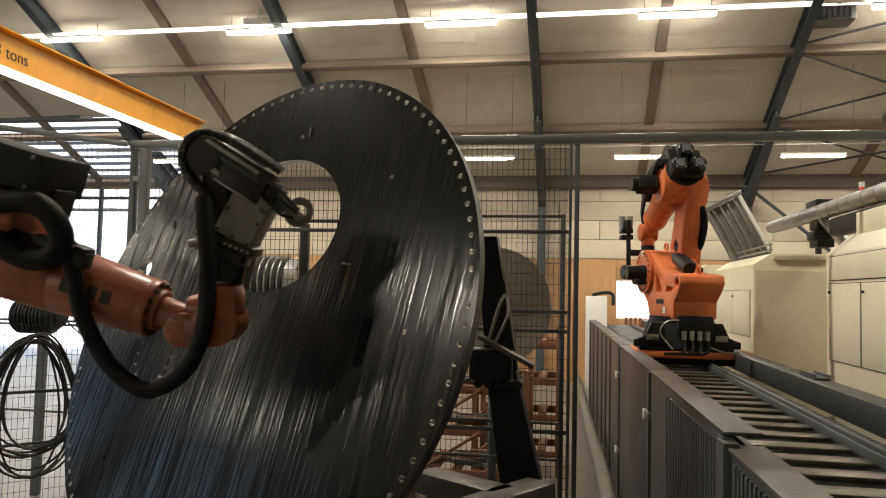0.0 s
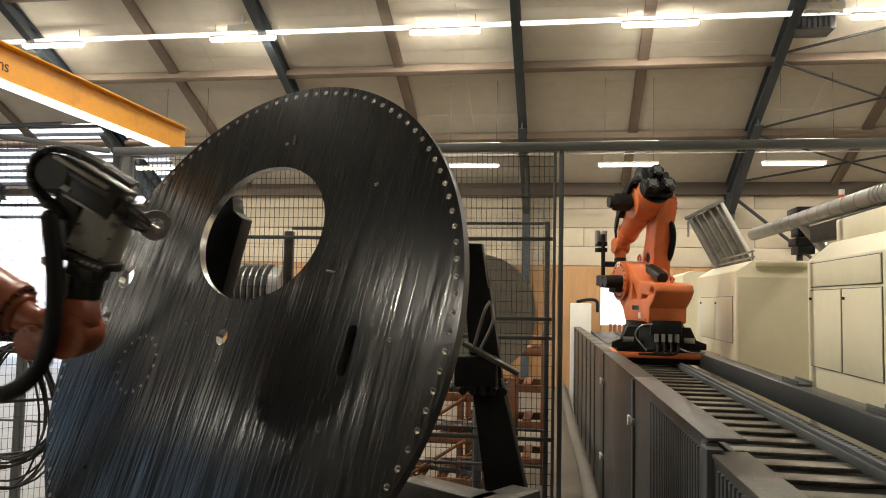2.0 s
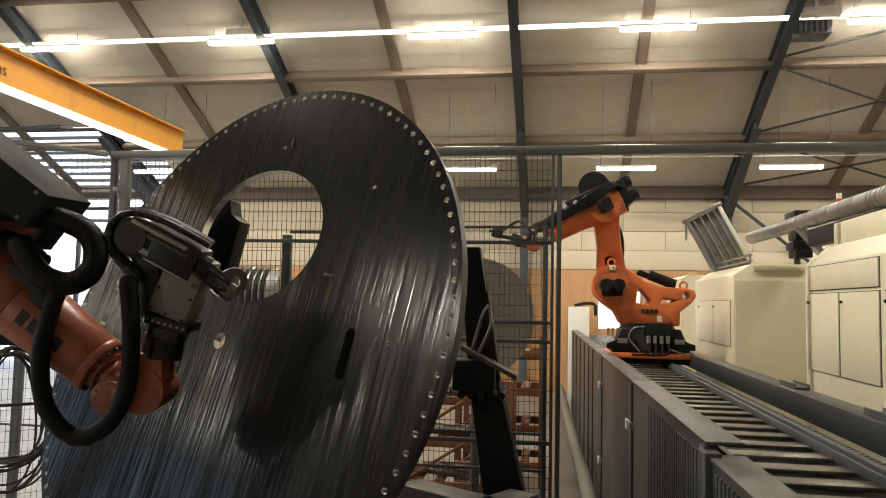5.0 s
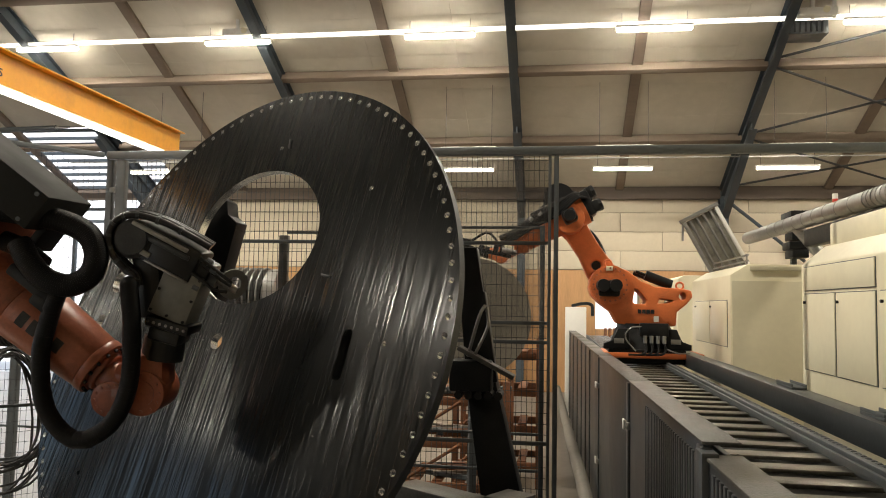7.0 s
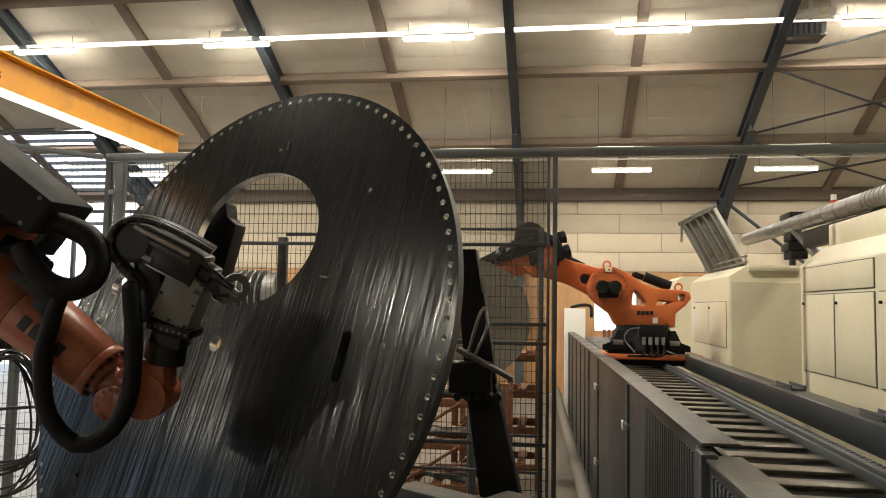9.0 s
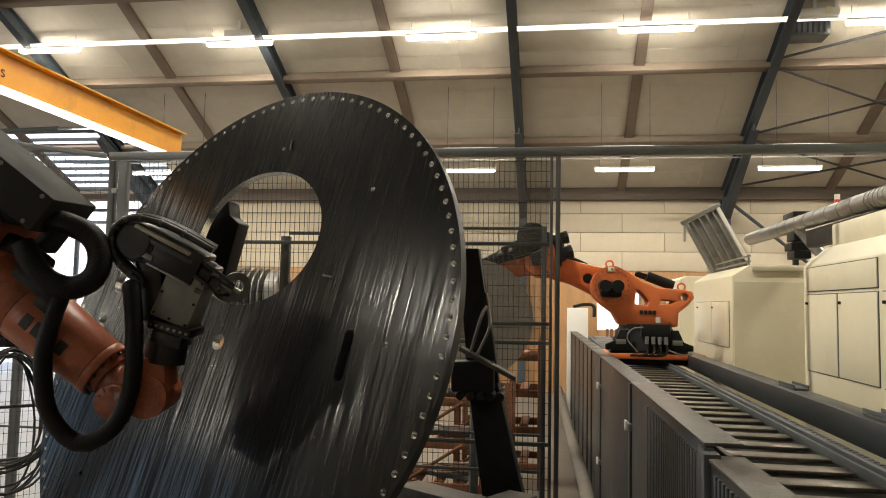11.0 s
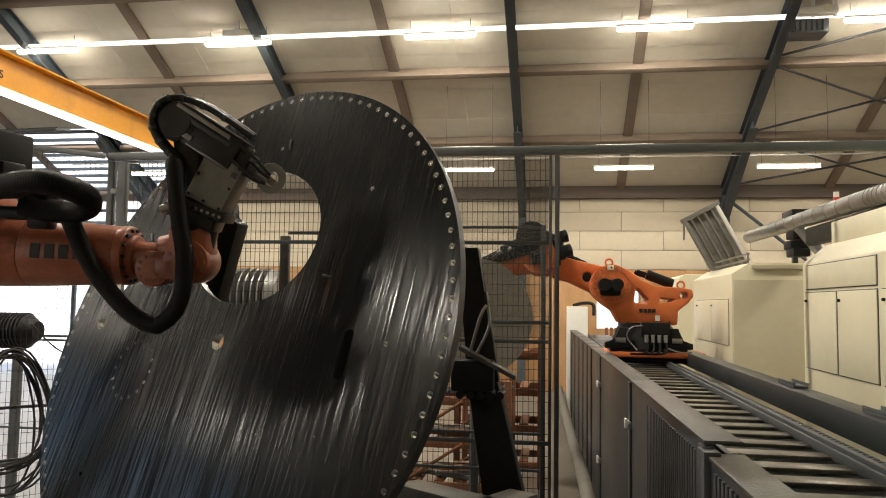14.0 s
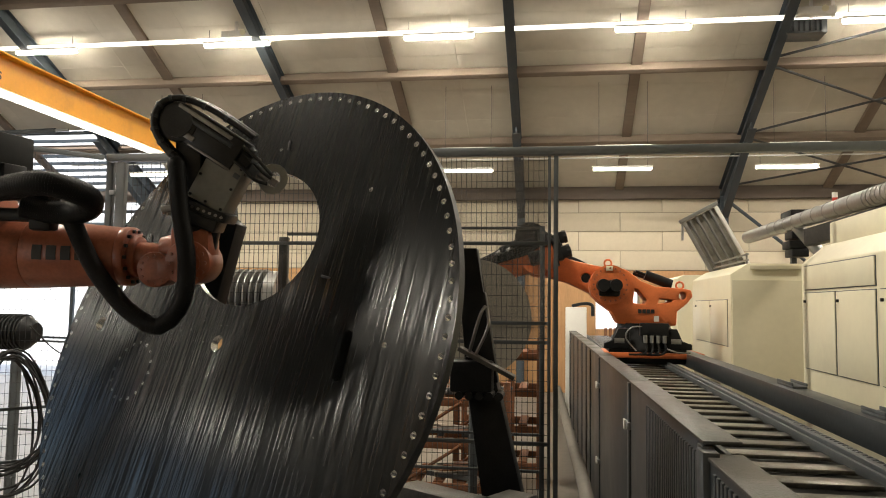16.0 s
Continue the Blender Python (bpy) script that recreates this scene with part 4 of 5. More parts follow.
def plate():
    t = thing("drilled_plate", "large round dark wet steel plate with a drilled rim", "steel plate", at=PLATE)
    holes = []
    n = 108
    for k in range(n):
        a = 2 * math.pi * (k + 0.5) / n
        holes.append(circle(1.70 * math.cos(a), 1.70 * math.sin(a), 0.0182, 12))
    holes.append(circle(0.02, 0.665, 0.592, 72, 0.468, -12))
    holes.append(circle(0.005, -0.055, 0.052, 20))
    holes.append(circle(-1.294, 0.341, 0.085, 24))
    holes.append(circle(-1.355, 0.035, 0.055, 20))
    holes.append([(1.06 + 0.035 * math.cos(a) + 0.004, -0.08 + (0.11 if math.sin(a) >= 0 else -0.11) + 0.035 * math.sin(a)) for a in [2 * math.pi * k / 24 for k in range(24)]])
    for x, y in SINGLES:
        holes.append(circle(x, y, 0.016, 10))
    for k in range(16):
        a = 2 * math.pi * k / 16
        holes.append(circle(-0.78 + 0.195 * math.cos(a), -0.28 + 0.195 * math.sin(a), 0.013, 8))
    bm = pierced(circle(0, 0, PLATE_R, 200), holes, 0.05)
    for f in bm.faces:
        reach = f.calc_center_median().xy.length
        # bright rim-hole walls stand in for light seen through the holes
        if f.material_index == 1 and reach > 1.66:
            f.material_index = 2 if reach > 1.735 else 1
        elif f.material_index == 1:
            # small drilled holes keep the dark wet skin
            c = f.calc_center_median()
            small = [(x, y, 0.03) for x, y in SINGLES[4:]]
            if any(math.hypot(c.x - x, c.y - y) < r for x, y, r in small):
                f.material_index = 0
    part("disc", bm, [M["plate"], M["plate_edge"], M["plate_rim"]], t)
    # weld stops on the face
    for x, y, a in ((0.092, 1.334, 10), (0.78, 0.373, 80), (-1.12, 0.70, 30)):
        bm = bms()
        box(bm, 0, 0, 0.004, 0.012, 0.075, 0.012, 0.003)
        ob = part("weld_stop", bm, M["plate_rim"], t)
        ob.matrix_basis = pose(x, y, 0.002, 0, 0, a)
    # chips stuck in the wet film
    rng = random.Random(12)
    me = None
    for i in range(64):
        if me is None:
            pb = bms()
            bmesh.ops.create_icosphere(pb, subdivisions=1, radius=0.0036)
            me = mesh_of("chip", pb, M["plate_rim"])
        if i < 34:
            x, y = rng.gauss(-0.35, 0.22), rng.gauss(0.02, 0.12)
        elif i < 52:
            x, y = rng.gauss(-1.25, 0.12), rng.gauss(0.55, 0.18)
        else:
            a, r_ = rng.uniform(0, 6.28), rng.uniform(0.7, 1.6)
            x, y = r_ * math.cos(a), r_ * math.sin(a)
        ob = share("chip", me, t, pose(x, y, 0.003, 0, 0, rng.uniform(0, 180)))
        s_ = rng.uniform(0.5, 1.4)
        ob.matrix_basis = ob.matrix_basis @ Matrix.Diagonal((s_ * rng.uniform(0.6, 2.2), s_, 0.5, 1))
    return t


plate()


def positioner():
    """The dark stand that carries the plate from behind."""
    t = thing("plate_positioner", "dark steel tilting stand behind the round plate", "stand")
    bm = bms()
    prism(bm, [(-0.72, 2.92), (-0.56, 2.92), (-0.52, 2.6), (-0.50, 2.6), (-0.40, 1.95), (-0.62, 1.92)], 5.45, 5.6, 0.008)
    part("side_arm", bm, M["black"], t)
    bm = bms()
    prism(bm, [(-0.66, 2.1), (-0.45, 2.1), (-0.20, 1.05), (-0.20, 0.0), (-0.5, 0.0), (-0.5, 1.05)], 5.5, 5.75, 0.01)
    part("leg", bm, M["black"], t)
    bm = bms()
    box(bm, 0, 0, 0, 0.44, 0.16, 0.03, 0.004, Matrix.Translation((-0.47, 5.32, 2.10)) @ pose(0, 0, 0, 0, 27, 0))
    part("ledge", bm, M["guard_top"], t)
    bm = bms()
    box(bm, -0.58, 5.4, 2.0, 0.3, 0.22, 0.22, 0.02)
    for i in range(5):
        cyl(bm, (-0.66 + i * 0.07, 5.28, 1.87), (-0.66 + i * 0.07, 5.5, 1.87), 0.03, seg=10)
    part("clamp", bm, M["black"], t)
    for pts in ([(-0.6, 5.3, 2.14), (-0.52, 5.28, 2.42), (-0.48, 5.3, 2.5)], [(-0.55, 5.3, 2.15), (-0.46, 5.27, 2.35), (-0.47, 5.3, 2.48)]):
        bm = bms()
        tube(bm, smooth_path(pts), 0.012, 8)
        part("line", bm, M["steel"], t)
    # cross beam and back bracket seen through the opening, and an added slot backing
    bm = bms()
    prism(bm, [(-2.68, 3.34), (-2.59, 3.29), (-2.59, 3.18), (-2.50, 3.12), (-2.52, 3.06), (-2.68, 2.4), (-2.9, 2.4), (-2.79, 2.83), (-2.95, 2.85), (-2.95, 3.25)], 5.65, 5.85, 0.008)
    part("back_bracket", bm, M["black"], t)
    # black sheet added to darken the slot in the plate
    bm = bms()
    box(bm, 1.06, -0.15, -0.14, 0.5, 0.75, 0.1, 0.01, PLATE)
    part("slot_backing", bm, M["black"], t)
    bm = bms()
    box(bm, -2.1, 5.35, 1.45, 1.5, 0.3, 0.3, 0.01)
    part("cross_beam", bm, M["black"], t)
    for x in (-2.6, -1.7):
        bm = bms()
        box(bm, x, 5.35, 0.65, 0.3, 0.4, 1.3, 0.01)
        part("foot", bm, M["black"], t)
    return t


positioner()


def floor_frame():
    t = thing("work_table", "dusty grey steel box-section frame in front of the stand", "frame")
    for a, b in (((-1.0, 5.15), (-0.42, 4.75)), ((-0.62, 4.35), (-0.20, 5.05))):
        bm = bms()
        m = frame_to((a[0], a[1], 1.22), (b[0], b[1], 1.22))
        L_ = (Vector(b) - Vector(a)).length
        box(bm, L_ / 2, 0, 0, L_, 0.22, 0.14, 0.008, m)
        part("beam", bm, M["guard_top"], t)
    for x, y in ((-0.9, 5.05), (-0.30, 4.95), (-0.55, 4.45)):
        bm = bms()
        box(bm, x, y, 0.57, 0.12, 0.12, 1.14, 0.008)
        part("leg", bm, M["dark_steel"], t)
    return t


floor_frame()


# ---- robots ----
def lerp_rows(rows, t):
    if t <= rows[0][0]:
        return rows[0][1:]
    for a, b in zip(rows, rows[1:]):
        if t <= b[0]:
            k = (t - a[0]) / (b[0] - a[0])
            return tuple(p + (q - p) * k for p, q in zip(a[1:], b[1:]))
    return rows[-1][1:]


def upright(bm, y0):
    """Turns a flat solid in x and y into one in x and z, its front at depth y0."""
    bmesh.ops.transform(bm, matrix=Matrix.Translation((0, y0, 0)) @ Matrix.Rotation(radians(90), 4, "X"), verts=bm.verts)


def soften(bm, width):
    es = [e for e in bm.edges if len(e.link_faces) == 2 and e.calc_face_angle(0.0) > 0.9]
    bmesh.ops.bevel(bm, geom=es, offset=width, segments=2, affect="EDGES", profile=0.5)


LINK, REACH = 0.96, 1.0
# seconds, place along the track
TRACK_ROWS = [(0, 8.36), (0.5, 8.60), (1.0, 8.84), (1.5, 9.07), (2.0, 9.27), (2.5, 9.45), (3.0, 9.60), (3.5, 9.70), (4.2, 9.78), (5.2, 9.82), (6.3, 9.85), (9, 9.87), (16, 9.87)]
# seconds, turn of the column, lean of the link arm, fall of the forearm, fall of the tool
ARM_ROWS = [(0, -76, -17, 25, 92), (1.0, -76, -17, 25, 92), (2.0, -73, -15, 26, 90), (2.5, -69, -13, 26, 85), (3.0, -59, -10, 26, 70), (3.5, -43, -7, 26, 24), (4.0, -24, -6, 25, -4), (4.2, -17, -4, 25, -8),
            (5.2, 0, 8, 26, -10), (6.3, 0, 22, 27, -12), (6.7, 0, 27, 27, -12), (7.0, 0, 31, 27, -12), (7.5, 0, 45, 26, -10), (8.0, 0, 57, 23, -5), (8.5, 0, 67, 18, 0), (9.0, 0, 71, 16, 0), (9.5, 0, 72, 16, 0), (16, 0, 72, 16, 0)]


def rail_robot():
    t = thing("rail_robot", "orange six-axis industrial robot riding on the steel track", "robot", at=pose(1.12, 8.36, 2.0))
    bm = bms()
    box(bm, 0.08, 0, -0.075, 1.18, 0.85, 0.07, 0.015)
    car = part("carriage", bm, M["orange"], t)
    bm = bms()
    box(bm, 0.05, 0.0, -0.14, 0.86, 0.7, 0.07, 0.01)
    part("skid", bm, M["black"], car)
    # cast foot
    bm = bms()
    box(bm, 0, 0, -0.02, 0.92, 0.82, 0.045, 0.012)
    cyl(bm, (0, 0, 0.0), (0, 0, 0.26), 0.43, 0.34, 8)
    cyl(bm, (0, 0, 0.25), (0, 0, 0.31), 0.33, seg=40)
    foot = part("base", bm, M["black"], t)
    for s_ in (-1, 1):
        bm = bms()
        prism(bm, [(s_ * 0.20, 0.0), (s_ * 0.52, 0.0), (s_ * 0.52, 0.07), (s_ * 0.40, 0.10), (s_ * 0.35, 0.25), (s_ * 0.22, 0.25)], -0.43, -0.36, 0.01)
        part("foot_rib", bm, M["black"], foot)
        bm = bms()
        box(bm, s_ * 0.335, -0.432, 0.10, 0.12, 0.006, 0.06, 0.002)
        part("pocket_plate", bm, M["galv"], foot)
    for a in range(4):
        bm = bms()
        ang = radians(45 + 90 * a)
        box(bm, 0.42 * math.cos(ang), 0.40 * math.sin(ang), 0.03, 0.14, 0.14, 0.06, 0.015)
        part("lug", bm, M["black"], foot)
    # connectors and cable loops on the foot
    bm = bms()
    box(bm, 0.08, -0.40, 0.24, 0.34, 0.12, 0.16, 0.015)
    panel = part("connector_box", bm, M["black"], t)
    for i in range(4):
        bm = bms()
        x = -0.03 + i * 0.075
        cyl(bm, (x, -0.46, 0.17), (x, -0.46, 0.08), 0.024, seg=10)
        part("plug", bm, M["galv"], panel)
        bm = bms()
        tube(bm, smooth_path([(x, -0.46, 0.09), (x + 0.01, -0.49, 0.0), (x - 0.04, -0.52, -0.05), (x - 0.2, -0.50, -0.06)]), 0.014, 7)
        part("cable", bm, M["hose"], panel)
    for pts in ([(-0.02, -0.44, 0.28), (-0.2, -0.48, 0.26), (-0.26, -0.46, 0.14), (-0.14, -0.47, -0.02)], [(0.2, -0.46, 0.02), (0.35, -0.5, -0.03), (0.5, -0.42, -0.03)]):
        bm = bms()
        tube(bm, smooth_path(pts), 0.009, 7)
        part("thin_cable", bm, M["galv"], panel)

    # column: two pierced cheeks on a drum
    col = new("column")
    bm = pierced([(-0.34, 0.30), (0.24, 0.28), (0.27, 0.33), (0.30, 0.28), (0.37, 0.29), (0.38, 0.46), (0.50, 0.56), (0.57, 0.65), (0.55, 0.73), (0.44, 0.75), (0.12, 0.77), (-0.05, 0.84), (-0.15, 0.92),
                  (-0.22, 0.97), (-0.32, 1.01), (-0.42, 1.035), (-0.53, 1.01), (-0.63, 0.94), (-0.68, 0.85), (-0.69, 0.75), (-0.66, 0.65), (-0.56, 0.55), (-0.42, 0.45)],
                 [[(-0.15, 0.56), (0.00, 0.55), (0.02, 0.60), (-0.09, 0.73), (-0.13, 0.74)], [(0.15, 0.56), (0.28, 0.57), (0.34, 0.60), (0.17, 0.62)], circle(0.45, 0.655, 0.045, 16)], 0.46, 0)
    upright(bm, -0.23)
    soften(bm, 0.02)
    me = mesh_of("column", bm, M["orange"])
    bpy.data.objects.remove(col)
    col = new("column", me)
    col.parent = t
    for s_ in (-1, 1):
        bm = bms()
        cyl(bm, (-0.43, s_ * 0.22, 0.787), (-0.43, s_ * 0.27, 0.787), 0.245, seg=44)
        part("joint_cover", bm, M["orange"], col)
        bm = bms()
        for k in range(20):
            a = 2 * math.pi * k / 20
            cyl(bm, (-0.43 + 0.205 * math.cos(a), s_ * 0.27, 0.787 + 0.205 * math.sin(a)), (-0.43 + 0.205 * math.cos(a), s_ * 0.285, 0.787 + 0.205 * math.sin(a)), 0.013, seg=8)
        tagged(part("bolt_ring", bm, M["orange_worn"], col), kind="stuff")
    bm = bms()
    for dx in (-0.09, 0.06):
        cyl(bm, (-0.43 + dx, -0.26, 0.775), (-0.43 + dx, -0.48, 0.775), 0.085, 0.075, 20)
    box(bm, -0.445, -0.31, 0.74, 0.26, 0.1, 0.2, 0.03)
    part("axis_motor", bm, M["black"], col, "black twin servo motor")
    bm = bms()
    box(bm, -0.44, -0.275, 0.99, 0.08, 0.012, 0.06, 0.003)
    part("type_plate", bm, M["cream"], col)
    bm = bms()
    for i in range(4):
        box(bm, 0.00 - 0.07 + i * 0.052, -0.237, 0.46, 0.042, 0.006, 0.05)
    part("mark", bm, M["mark"], col)
    bm = bms()
    box(bm, 0.13, -0.237, 0.37, 0.06, 0.006, 0.07)
    part("sticker", bm, M["white"], col)
    bm = bms()
    cyl(bm, (0.02, -0.05, 0.92), (0.34, -0.05, 0.80), 0.065, seg=20)
    cyl(bm, (-0.1, -0.05, 0.965), (0.04, -0.05, 0.915), 0.02, seg=10)
    cyl(bm, (-0.12, 0.06, 0.95), (0.36, 0.06, 0.79), 0.03, seg=12)
    part("counterbalance", bm, M["black"], col, "black gas cylinder")
    for x, z in ((-0.44, 1.07), (0.45, 0.79)):
        bm = bms()
        tube(bm, [(x + 0.045 * math.cos(k * math.pi / 8), 0, z + 0.045 * math.sin(k * math.pi / 8)) for k in range(16)], 0.013, 8, True)
        part("lifting_eye", bm, M["orange"], col)

    # link arm, a curved tapering casting
    bm = pierced([(-0.19, -0.10), (0.0, -0.2), (0.19, -0.10), (0.21, 0.1), (0.17, 0.5), (0.17, 0.78), (0.20, 0.94), (0.16, 1.09), (0.0, 1.16), (-0.16, 1.09), (-0.20, 0.94), (-0.15, 0.78), (-0.14, 0.5), (-0.19, 0.1)],
                 [circle(0.0, 0.30, 0.06, 18)], 0.24, 0)
    upright(bm, 0.06)
    soften(bm, 0.035)
    link = part("link_arm", bm, M["orange"], t)
    for s_ in (-1, 1):
        bm = bms()
        for k in range(16):
            a = 2 * math.pi * k / 16
            cyl(bm, (0.15 * math.cos(a), 0.18 + s_ * 0.118, LINK + 0.15 * math.sin(a)), (0.15 * math.cos(a), 0.18 + s_ * 0.13, LINK + 0.15 * math.sin(a)), 0.011, seg=8)
        tagged(part("bolt_ring", bm, M["orange_worn"], link), kind="stuff")
    bm = bms()
    tube(bm, smooth_path([(0.1, 0.24, 0.2), (0.17, 0.28, 0.4), (0.18, 0.28, 0.65), (0.1, 0.22, 0.88)]), 0.04, 12)
    part("hose", bm, M["hose"], link)

    # forearm
    bm = bms()
    cyl(bm, (0.0, -0.2, 0.02), (0.0, 0.2, 0.02), 0.19, seg=32)
    cyl(bm, (0.24, 0, 0.06), (-0.30, 0, 0.05), 0.20, 0.17, 28)
    cyl(bm, (-0.28, 0, 0.05), (-0.66, 0, 0.02), 0.165, 0.125, 28)
    cyl(bm, (-0.64, 0, 0.02), (-0.74, 0, 0.02), 0.14, 0.14, 28)
    cyl(bm, (-0.72, 0, 0.01), (-REACH + 0.06, 0, 0.0), 0.105, 0.085, 24)
    soften(bm, 0.012)
    fore = part("forearm", bm, M["orange"], t)
    bm = bms()
    cyl(bm, (0.23, 0, 0.06), (0.27, 0, 0.06), 0.19, seg=28)
    part("rear_flange", bm, M["black"], fore)
    bm = bms()
    box(bm, 0.30, 0.0, 0.10, 0.10, 0.36, 0.34, 0.02)
    part("motor_plate", bm, M["black"], fore)
    for y, z in ((-0.11, 0.0), (0.10, 0.02), (-0.01, 0.20)):
        bm = bms()
        box(bm, 0.37, y, z + 0.02, 0.10, 0.15, 0.15, 0.02)
        cyl(bm, (0.41, y, z + 0.02), (0.45, y, z + 0.02), 0.088, 0.080, 8)
        motor = part("servo_motor", bm, M["black"], fore)
        bm = bms()
        cyl(bm, (0.445, y, z + 0.02), (0.458, y, z + 0.02), 0.052, 0.046, 16)
        part("end_cap", bm, M["dark_steel"], motor)
        bm = bms()
        for k in range(4):
            a = radians(45 + 90 * k)
            cyl(bm, (0.448, y + 0.066 * math.cos(a), z + 0.02 + 0.066 * math.sin(a)), (0.456, y + 0.066 * math.cos(a), z + 0.02 + 0.066 * math.sin(a)), 0.010, seg=8)
        tagged(part("bolt", bm, M["galv"], motor), kind="stuff")
    bm = bms()
    box(bm, 0.0, -0.33, 0.03, 0.17, 0.24, 0.17, 0.03)
    cyl(bm, (0.0, -0.44, 0.03), (0.0, -0.50, 0.03), 0.08, 0.07, 18)
    part("axis_motor", bm, M["black"], fore)
    bm = bms()
    tube(bm, smooth_path([(0.30, 0.1, 0.22), (0.12, 0.12, 0.36), (-0.1, 0.08, 0.34), (-0.4, 0.05, 0.26), (-0.7, 0.05, 0.2), (-0.92, 0.04, 0.2)]), 0.05, 12)
    part("hose", bm, M["hose"], fore)
    bm = bms()
    cyl(bm, (0.0, -0.06, 0.33), (0.0, 0.20, 0.33), 0.20, seg=36)
    part("cable_drum", bm, M["black"], fore)
    # black plug added so that the hole in the link stays dark
    bm = bms()
    cyl(bm, (0.0, 0.08, 0.30), (0.0, 0.28, 0.30), 0.0585, seg=18)
    part("hole_plug", bm, M["black"], link)
    bm = bms()
    box(bm, -0.18, -0.06, 0.25, 0.5, 0.26, 0.12, 0.03)
    box(bm, -0.38, -0.1, 0.18, 0.3, 0.2, 0.1, 0.02)
    dress = part("dress_pack", bm, M["black"], fore)
    for x in (-0.42, -0.28, -0.14, 0.0):
        bm = bms()
        cyl(bm, (x, -0.205, 0.24), (x - 0.05, -0.205, 0.22), 0.03, seg=12)
        part("fitting", bm, M["galv"], dress)
    for i in range(5):
        bm = bms()
        tube(bm, smooth_path([(0.36, -0.14 + i * 0.05, 0.12), (0.2, -0.24 + i * 0.02, 0.2 + 0.02 * i), (-0.1, -0.24, 0.12 + 0.03 * i), (-0.4, -0.2, 0.12 + 0.02 * i), (-0.75, -0.13, 0.1 + 0.015 * i), (-0.98, -0.05, 0.12)]), 0.017, 7)
        part("cable", bm, M["hose"], fore)
    for i in range(3):
        bm = bms()
        tube(bm, smooth_path([(0.3, -0.1 + i * 0.1, 0.1), (0.1, -0.14 + i * 0.08, 0.27), (-0.25, -0.1 + i * 0.07, 0.22), (-0.55, -0.06 + i * 0.05, 0.18)]), 0.016, 7)
        part("cable", bm, M["hose"], fore)

    # wrist and gripper
    bm = bms()
    cyl(bm, (0, -0.1, 0), (0, 0.1, 0), 0.105, seg=26)
    cyl(bm, (0.0, 0, 0), (-0.16, 0, 0), 0.09, 0.075, 22)
    soften(bm, 0.01)
    tool = part("wrist", bm, M["orange"], t)
    bm = bms()
    cyl(bm, (-0.16, 0, 0), (-0.22, 0, 0), 0.08, seg=20)
    box(bm, -0.25, -0.08, 0.0, 0.07, 0.32, 0.14, 0.012)
    part("tool_flange", bm, M["black"], tool)
    bm = bms()
    box(bm, -0.18, -0.24, 0.0, 0.66, 0.045, 0.05, 0.006)
    box(bm, -0.47, -0.24, 0.04, 0.14, 0.12, 0.13, 0.012)
    part("gripper", bm, M["black"], tool)
    for x in (-0.06, 0.02):
        bm = bms()
        box(bm, x, -0.25, 0.05, 0.06, 0.14, 0.12, 0.01)
        part("bracket", bm, M["black"], tool)
    for y in (-0.30, -0.20):
        bm = bms()
        cyl(bm, (0.02, y, 0.06), (0.20, y, 0.06), 0.036, seg=16)
        part("cylinder", bm, M["galv"], tool)
    bm = bms()
    box(bm, 0.10, -0.25, 0.11, 0.12, 0.09, 0.05, 0.008)
    part("valve_block", bm, M["cream"], tool)
    bm = bms()
    tube(bm, smooth_path([(-0.05, 0.02, 0.14), (-0.25, 0.06, 0.26), (-0.45, 0.05, 0.1), (-0.62, 0.03, 0.06)]), 0.018, 8)
    part("hose", bm, M["hose"], tool)
    return t, col, link, fore, tool


RAIL = rail_robot()


def rail_poses(t):
    turn, lean, fall, tip = lerp_rows(ARM_ROWS, t)
    a1 = pose(0, 0, 0, 0, 0, turn)
    a2 = a1 @ pose(-0.43, 0, 0.787, 0, -lean, 0)
    a3 = a2 @ pose(0, 0.0, LINK, 0, lean - fall, 0)
    a5 = a3 @ pose(-REACH, 0, 0, 0, fall - tip, 0)
    return a1, a2, a3, a5


